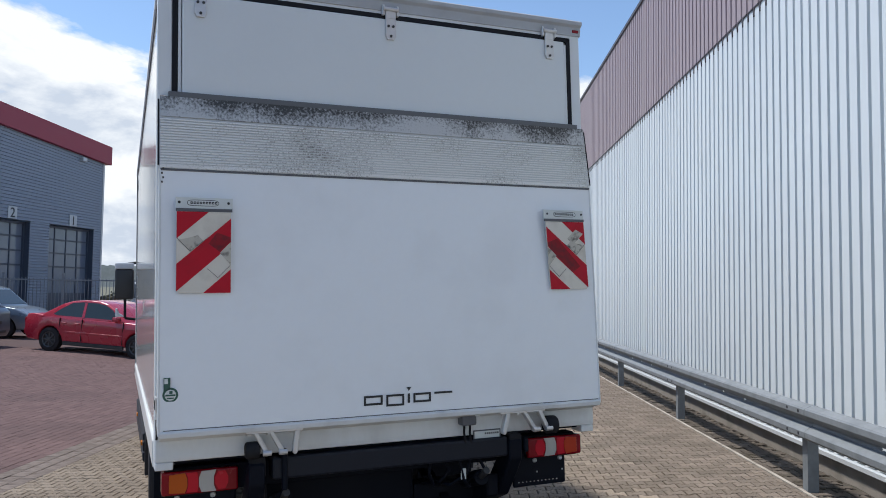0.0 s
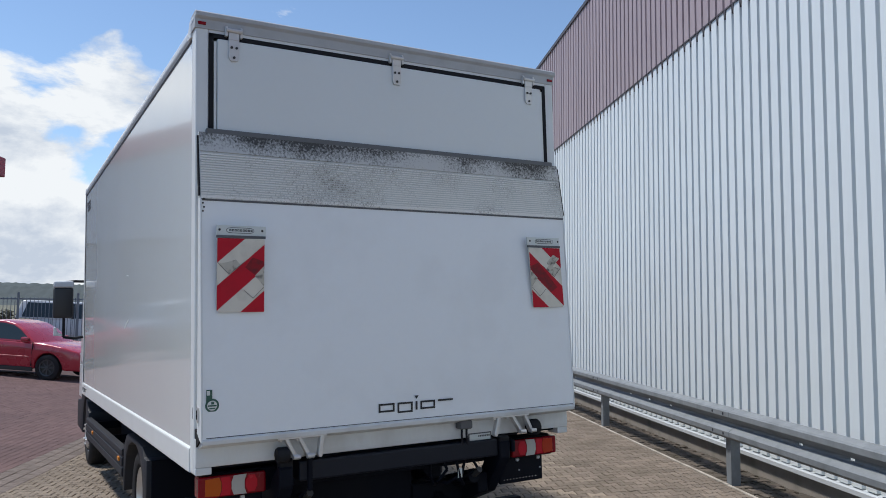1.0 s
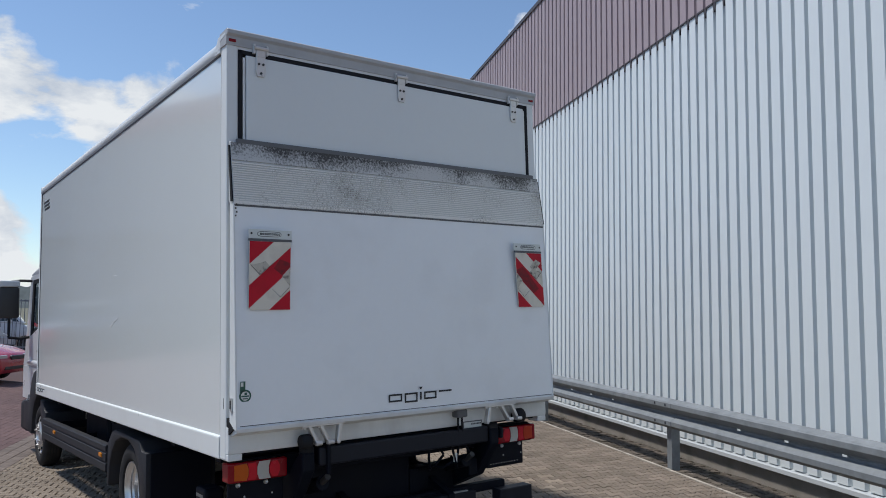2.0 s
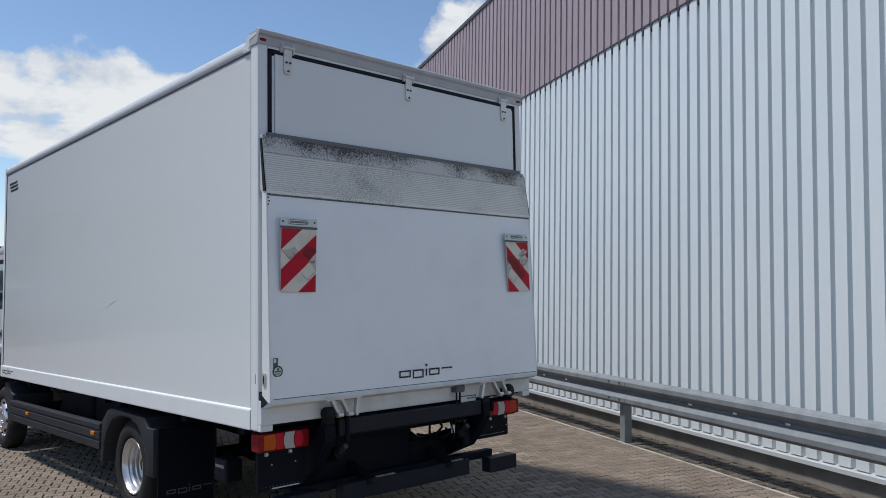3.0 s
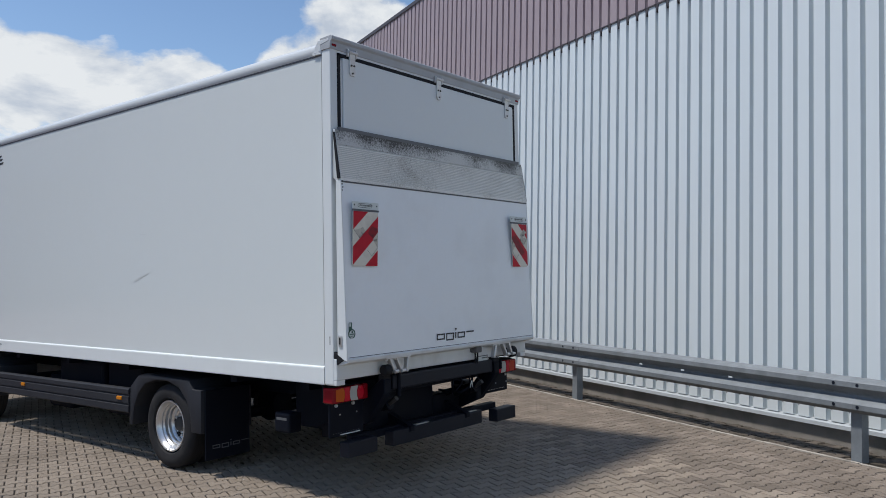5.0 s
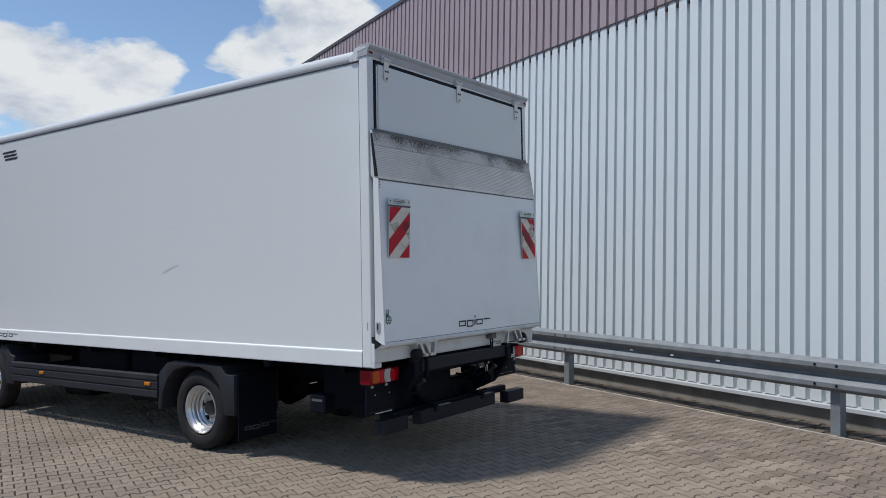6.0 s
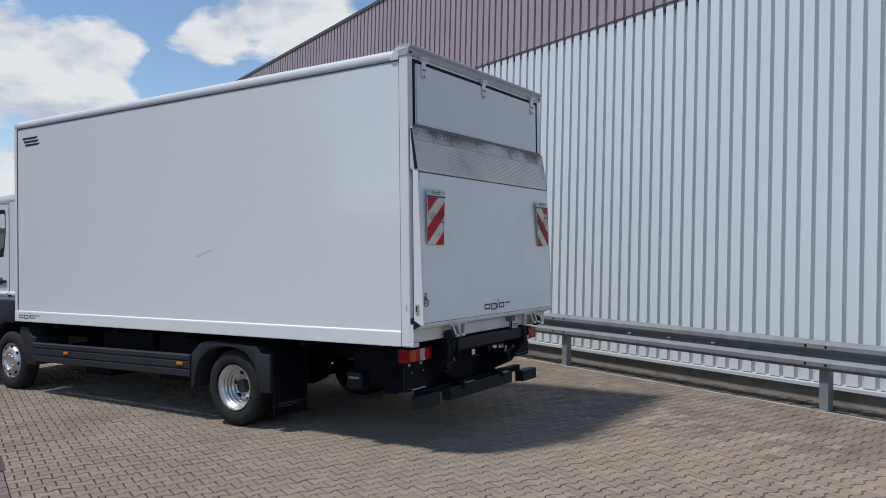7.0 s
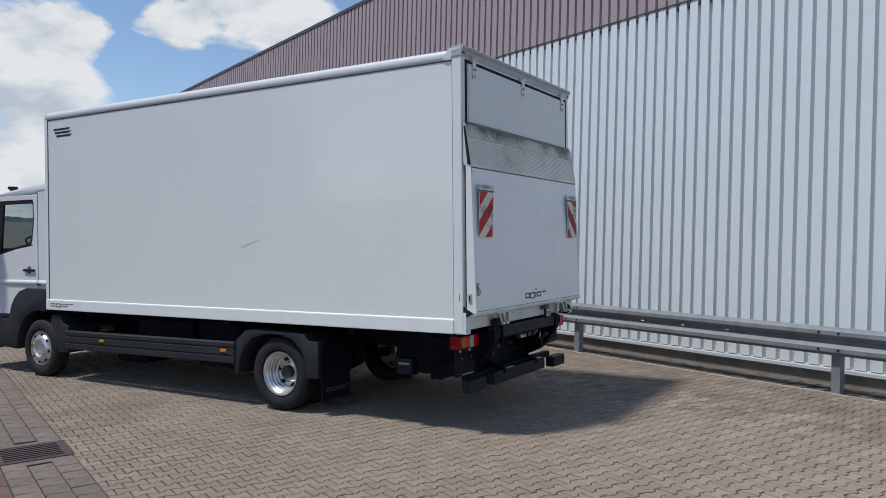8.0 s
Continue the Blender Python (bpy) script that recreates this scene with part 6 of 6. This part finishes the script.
def make_gutter_grate():
    s0, s1, d0, d1 = GRATE
    grate = thing("gully_grate", PAVED, "rusty cast iron gully grate set in the block strip", "gully grate")
    # black plate close under the bars, painted in for the darkness below
    part("pit", box((s0 + 0.01, -d1 + 0.01, -0.03), (s1 - 0.01, -d0 - 0.01, -0.0175)), RUBBER, grate)
    for lo, hi in (((s0, -d1, -0.02), (s0 + 0.035, -d0, 0.004)), ((s1 - 0.035, -d1, -0.02), (s1, -d0, 0.004)), ((s0 + 0.035, -d1, -0.02), (s1 - 0.035, -d1 + 0.075, 0.004)), ((s0 + 0.035, -d0 - 0.035, -0.02), (s1 - 0.035, -d0, 0.004))):
        part("frame_bar", box(lo, hi, 0.003), IRON, grate)
    # rough mortar that fills the strip up to the frame
    for lo, hi in (((s0 - 0.10, -STRIP_IN + 0.004, -0.017), (s0 - 0.001, -STRIP_OUT - 0.004, -0.004)), ((s1 + 0.001, -STRIP_IN + 0.004, -0.017), (s1 + 0.10, -STRIP_OUT - 0.004, -0.004))):
        part("mortar_bed", box(lo, hi, 0.004), BLOCK, grate, "rough mortar beside the grate")
    n = 8
    for k in range(n):
        s = s0 + 0.06 + (s1 - s0 - 0.12) * k / (n - 1)
        part("bar", box((s - 0.013, -d1 + 0.075, -0.016), (s + 0.013, -d0 - 0.035, 0.003), 0.002), IRON, grate)


def piece(outline, bevel, top, depth):
    """A paving stone: bevelled top round an outline."""
    cx = sum(p[0] for p in outline) / len(outline)
    cy = sum(p[1] for p in outline) / len(outline)
    verts, faces = [], []
    n = len(outline)
    for x, y in outline:
        verts.append((x, y, top - depth))
    for x, y in outline:
        verts.append((x, y, top - bevel))
    for x, y in outline:
        dx, dy = x - cx, y - cy
        k = math.hypot(dx, dy)
        verts.append((x - dx / k * bevel * 1.3, y - dy / k * bevel * 1.3, top))
    for r in (0, n):
        for k in range(n):
            faces.append((r + k, r + (k + 1) % n, r + n + (k + 1) % n, r + n + k))
    faces.append(tuple(2 * n + k for k in range(n)))
    return verts, faces


def mesh_of(name, verts, faces, material):
    me = bpy.data.meshes.new(name)
    me.from_pydata(verts, [], faces)
    me.materials.append(material)
    me.update()
    return me


STONE_L, STONE_P, STONE_A = 0.168, 0.122, 0.017


def bone():
    """Outline of a waisted interlocking paver, long in y (across the hall's line), end joints straight."""
    L, h, a, g = STONE_L / 2, STONE_P / 2, STONE_A * 0.88, 0.0055
    up = [(-L + g, h + a - g), (-0.33 * 2 * L, h + a - g), (-0.18 * 2 * L, h - a - g), (0.18 * 2 * L, h - a - g), (0.33 * 2 * L, h + a - g), (L - g, h + a - g)]
    return [(b, q) for q, b in up] + [(-b, q) for q, b in up[::-1]]


def make_paving():
    rng = random.Random(11)
    s0, s1, d0, d1 = -6.4, 24.0, STRIP_IN, EDGE_D - 0.04
    bed = part("pavement", box((s0, -d1, -0.045), (s1, -d0, -0.015)), SAND, m=PAVED)
    tagged(bed, "beige interlocking concrete paving with sandy joints", "paving", kind="structure")
    one = bone()
    if sum(one[k][0] * one[(k + 1) % 12][1] - one[(k + 1) % 12][0] * one[k][1] for k in range(12)) < 0:
        one = one[::-1]
    pv, pf = piece(one, 0.0045, 0.0, 0.016)
    shared = mesh_of("paver", pv, pf, PAVER_ONE)
    pv = np.array(pv)
    # paler stones, and duller ones that grow more frequent towards the edging
    paler, dull, singles = ([], []), ([], []), 0
    rows = int((s1 - s0) / STONE_P)
    for i in range(rows):
        s = s0 + STONE_P * (i + 0.5)
        shift = 0.5 * STONE_L * (i % 2)
        d = d0 + 0.02 + shift - STONE_L * 1.25
        while d < d1 - 0.04:
            d_mid = d + STONE_L / 2
            d += STONE_L
            if d_mid + STONE_L * 0.4 < d0 or d_mid - STONE_L * 0.4 > d1:
                continue
            dz, tx, ty = rng.gauss(0, 0.0009), rng.gauss(0, 0.006), rng.gauss(0, 0.006)
            near = -0.9 < s < 0.6 and d0 + 0.1 < d_mid < 1.6
            if near and singles < 300:
                ob = new("paver", shared)
                ob.parent = bed
                ob.matrix_basis = pose(s, -d_mid, dz, math.degrees(tx), math.degrees(ty), rng.gauss(0, 0.4))
                singles += 1
                continue
            p = pv.copy()
            p[:, 2] += dz + p[:, 0] * ty + p[:, 1] * tx
            p[:, 0] += s + rng.gauss(0, 0.0006)
            p[:, 1] = np.clip(p[:, 1] - d_mid, -d1 + 0.003, -d0 - 0.003)
            verts, faces = dull if rng.random() < (d_mid - d1 + 2.2) / 1.1 else paler
            faces += [tuple(len(pv) * len(verts) + k for k in f) for f in pf]
            verts.append(p)
    for (verts, faces), material in ((paler, PAVER), (dull, PAVER_DULL)):
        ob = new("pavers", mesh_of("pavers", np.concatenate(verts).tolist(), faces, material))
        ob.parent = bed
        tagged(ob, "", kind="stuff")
    # sunken mossy stones between the edging and the wall
    verts, faces, base = [], [], 0
    for i in range(rows):
        s = s0 + STONE_P * (i + 0.5)
        d = EDGE_D + 0.004 - STONE_L * 0.5 * (i % 2)
        while d < WALL_D - 0.02:
            p = pv.copy()
            p[:, 2] += rng.gauss(-0.008, 0.003) + p[:, 0] * rng.gauss(0, 0.03) + p[:, 1] * rng.gauss(0, 0.03)
            p[:, 0] += s + rng.gauss(0, 0.002)
            p[:, 1] = np.clip(p[:, 1] - d - STONE_L / 2, -WALL_D + 0.012, -EDGE_D - 0.006)
            if np.ptp(p[:, 1]) > 0.05:
                verts.append(p)
                faces += [tuple(base + k for k in f) for f in pf]
                base += len(pv)
            d += STONE_L
    ob = new("mossy_pavers", mesh_of("mossy_pavers", np.concatenate(verts).tolist(), faces, PAVER_MOSS))
    ob.parent = bed
    tagged(ob, "dark mossy pavers at the wall's foot", kind="stuff")


def rect(w, h, g):
    return [(-w / 2 + g, -h / 2 + g), (w / 2 - g, -h / 2 + g), (w / 2 - g, h / 2 - g), (-w / 2 + g, h / 2 - g)]


def make_strip():
    """Three rows of grey blocks along the gutter line."""
    rng = random.Random(3)
    s0, s1 = -6.4, 18.0
    bed = part("gutter_strip", box((s0, -STRIP_IN, -0.045), (s1, -STRIP_OUT, -0.018)), SAND, m=PAVED)
    tagged(bed, "strip of grey rectangular blocks along the gutter", "paving strip", kind="structure")
    w = (STRIP_IN - STRIP_OUT) / 3
    Lb = 0.216
    me = mesh_of("block", *piece(rect(Lb, w, 0.0045), 0.005, 0.0, 0.020), BLOCK)
    for row in range(3):
        s = s0 + Lb * (0.5 + 0.37 * row)
        while s < s1 - Lb / 2:
            d = STRIP_OUT + w * (row + 0.5)
            if not (GRATE[0] - 0.02 < s + Lb * 0.4 and s - Lb * 0.4 < GRATE[1] + 0.02):
                ob = new("block", me)
                ob.parent = bed
                ob.matrix_basis = pose(s, -d, rng.gauss(0, 0.001), rng.gauss(0, 0.5), rng.gauss(0, 0.5), rng.gauss(0, 1.1))
            s += Lb


def make_red_paving():
    rng = random.Random(8)
    w, h = 0.2, 0.1
    pv, pf = piece(rect(w, h, 0.002), 0.003, 0.0, 0.010)
    pv = np.array(pv)
    verts, faces, base = [], [], 0
    row = 0
    d = STRIP_OUT - h / 2
    while d > -11.0:
        s = -3.5 + (w / 2) * (row % 2)
        while s < 17.0:
            p = pv.copy()
            p[:, 2] += rng.gauss(0, 0.001) + yard_z(s, d) + p[:, 1] * (yard_z(s, d - 0.05) - yard_z(s, d + 0.05)) / 0.1 - 0.004
            p[:, 0] += s
            p[:, 1] += -d
            verts.append(p)
            faces += [tuple(base + k for k in f) for f in pf]
            base += len(pv)
            s += w
        d -= h
        row += 1
    ob = new("yard_pavers", mesh_of("yard_pavers", np.concatenate(verts).tolist(), faces, RED_PAVER))
    ob.matrix_basis = HALL
    tagged(ob, "red-brown rectangular concrete pavers of the yard", "paving", kind="stuff")


def make_wall_foot():
    """Pale edging stones and the mossy strip between them and the plinth."""
    rng = random.Random(21)
    edging = thing("edging", PAVED, "pale edging stones along the mossy strip", "edging", kind="structure")
    s = -6.0
    stone = None
    while s < 26.0:
        m = pose(s, 0, rng.gauss(0, 0.002), 0, 0, rng.gauss(0, 0.12))
        if stone is None:
            stone = part("edging_stone", box((0.002, -EDGE_D, -0.06), (0.998, -EDGE_D + 0.034, 0.006), 0.005, 2), EDGE, edging, m=m)
        else:
            ob = new("edging_stone", stone.data)
            ob.parent, ob.matrix_basis = edging, m
        s += 1.0
    b = bmesh.new()
    ns, nd = 420, 8
    rows = []
    for i in range(ns + 1):
        s = -6.0 + 32.0 * i / ns
        row = []
        for j in range(nd + 1):
            d = EDGE_D + (WALL_D + 0.03 - EDGE_D) * j / nd
            z = -0.026 + 0.02 * noise.noise(Vector((s * 3, d * 6, 0))) + 0.012 * noise.noise(Vector((s * 11, d * 14, 4)))
            row.append(b.verts.new((s, -d, z)))
        rows.append(row)
    for i in range(ns):
        for j in range(nd):
            b.faces.new((rows[i][j], rows[i][j + 1], rows[i + 1][j + 1], rows[i + 1][j]))
    bmesh.ops.recalc_face_normals(b, faces=b.faces)
    if b.faces[0].normal.z < 0:
        bmesh.ops.reverse_faces(b, faces=b.faces)
    soil = part("soil_strip", b, SOIL, m=PAVED)
    tagged(soil, "dark mossy dirt strip at the wall's foot", "soil", kind="structure")


make_gutter_grate()
make_wall_foot()
make_strip()
make_red_paving()
make_paving()
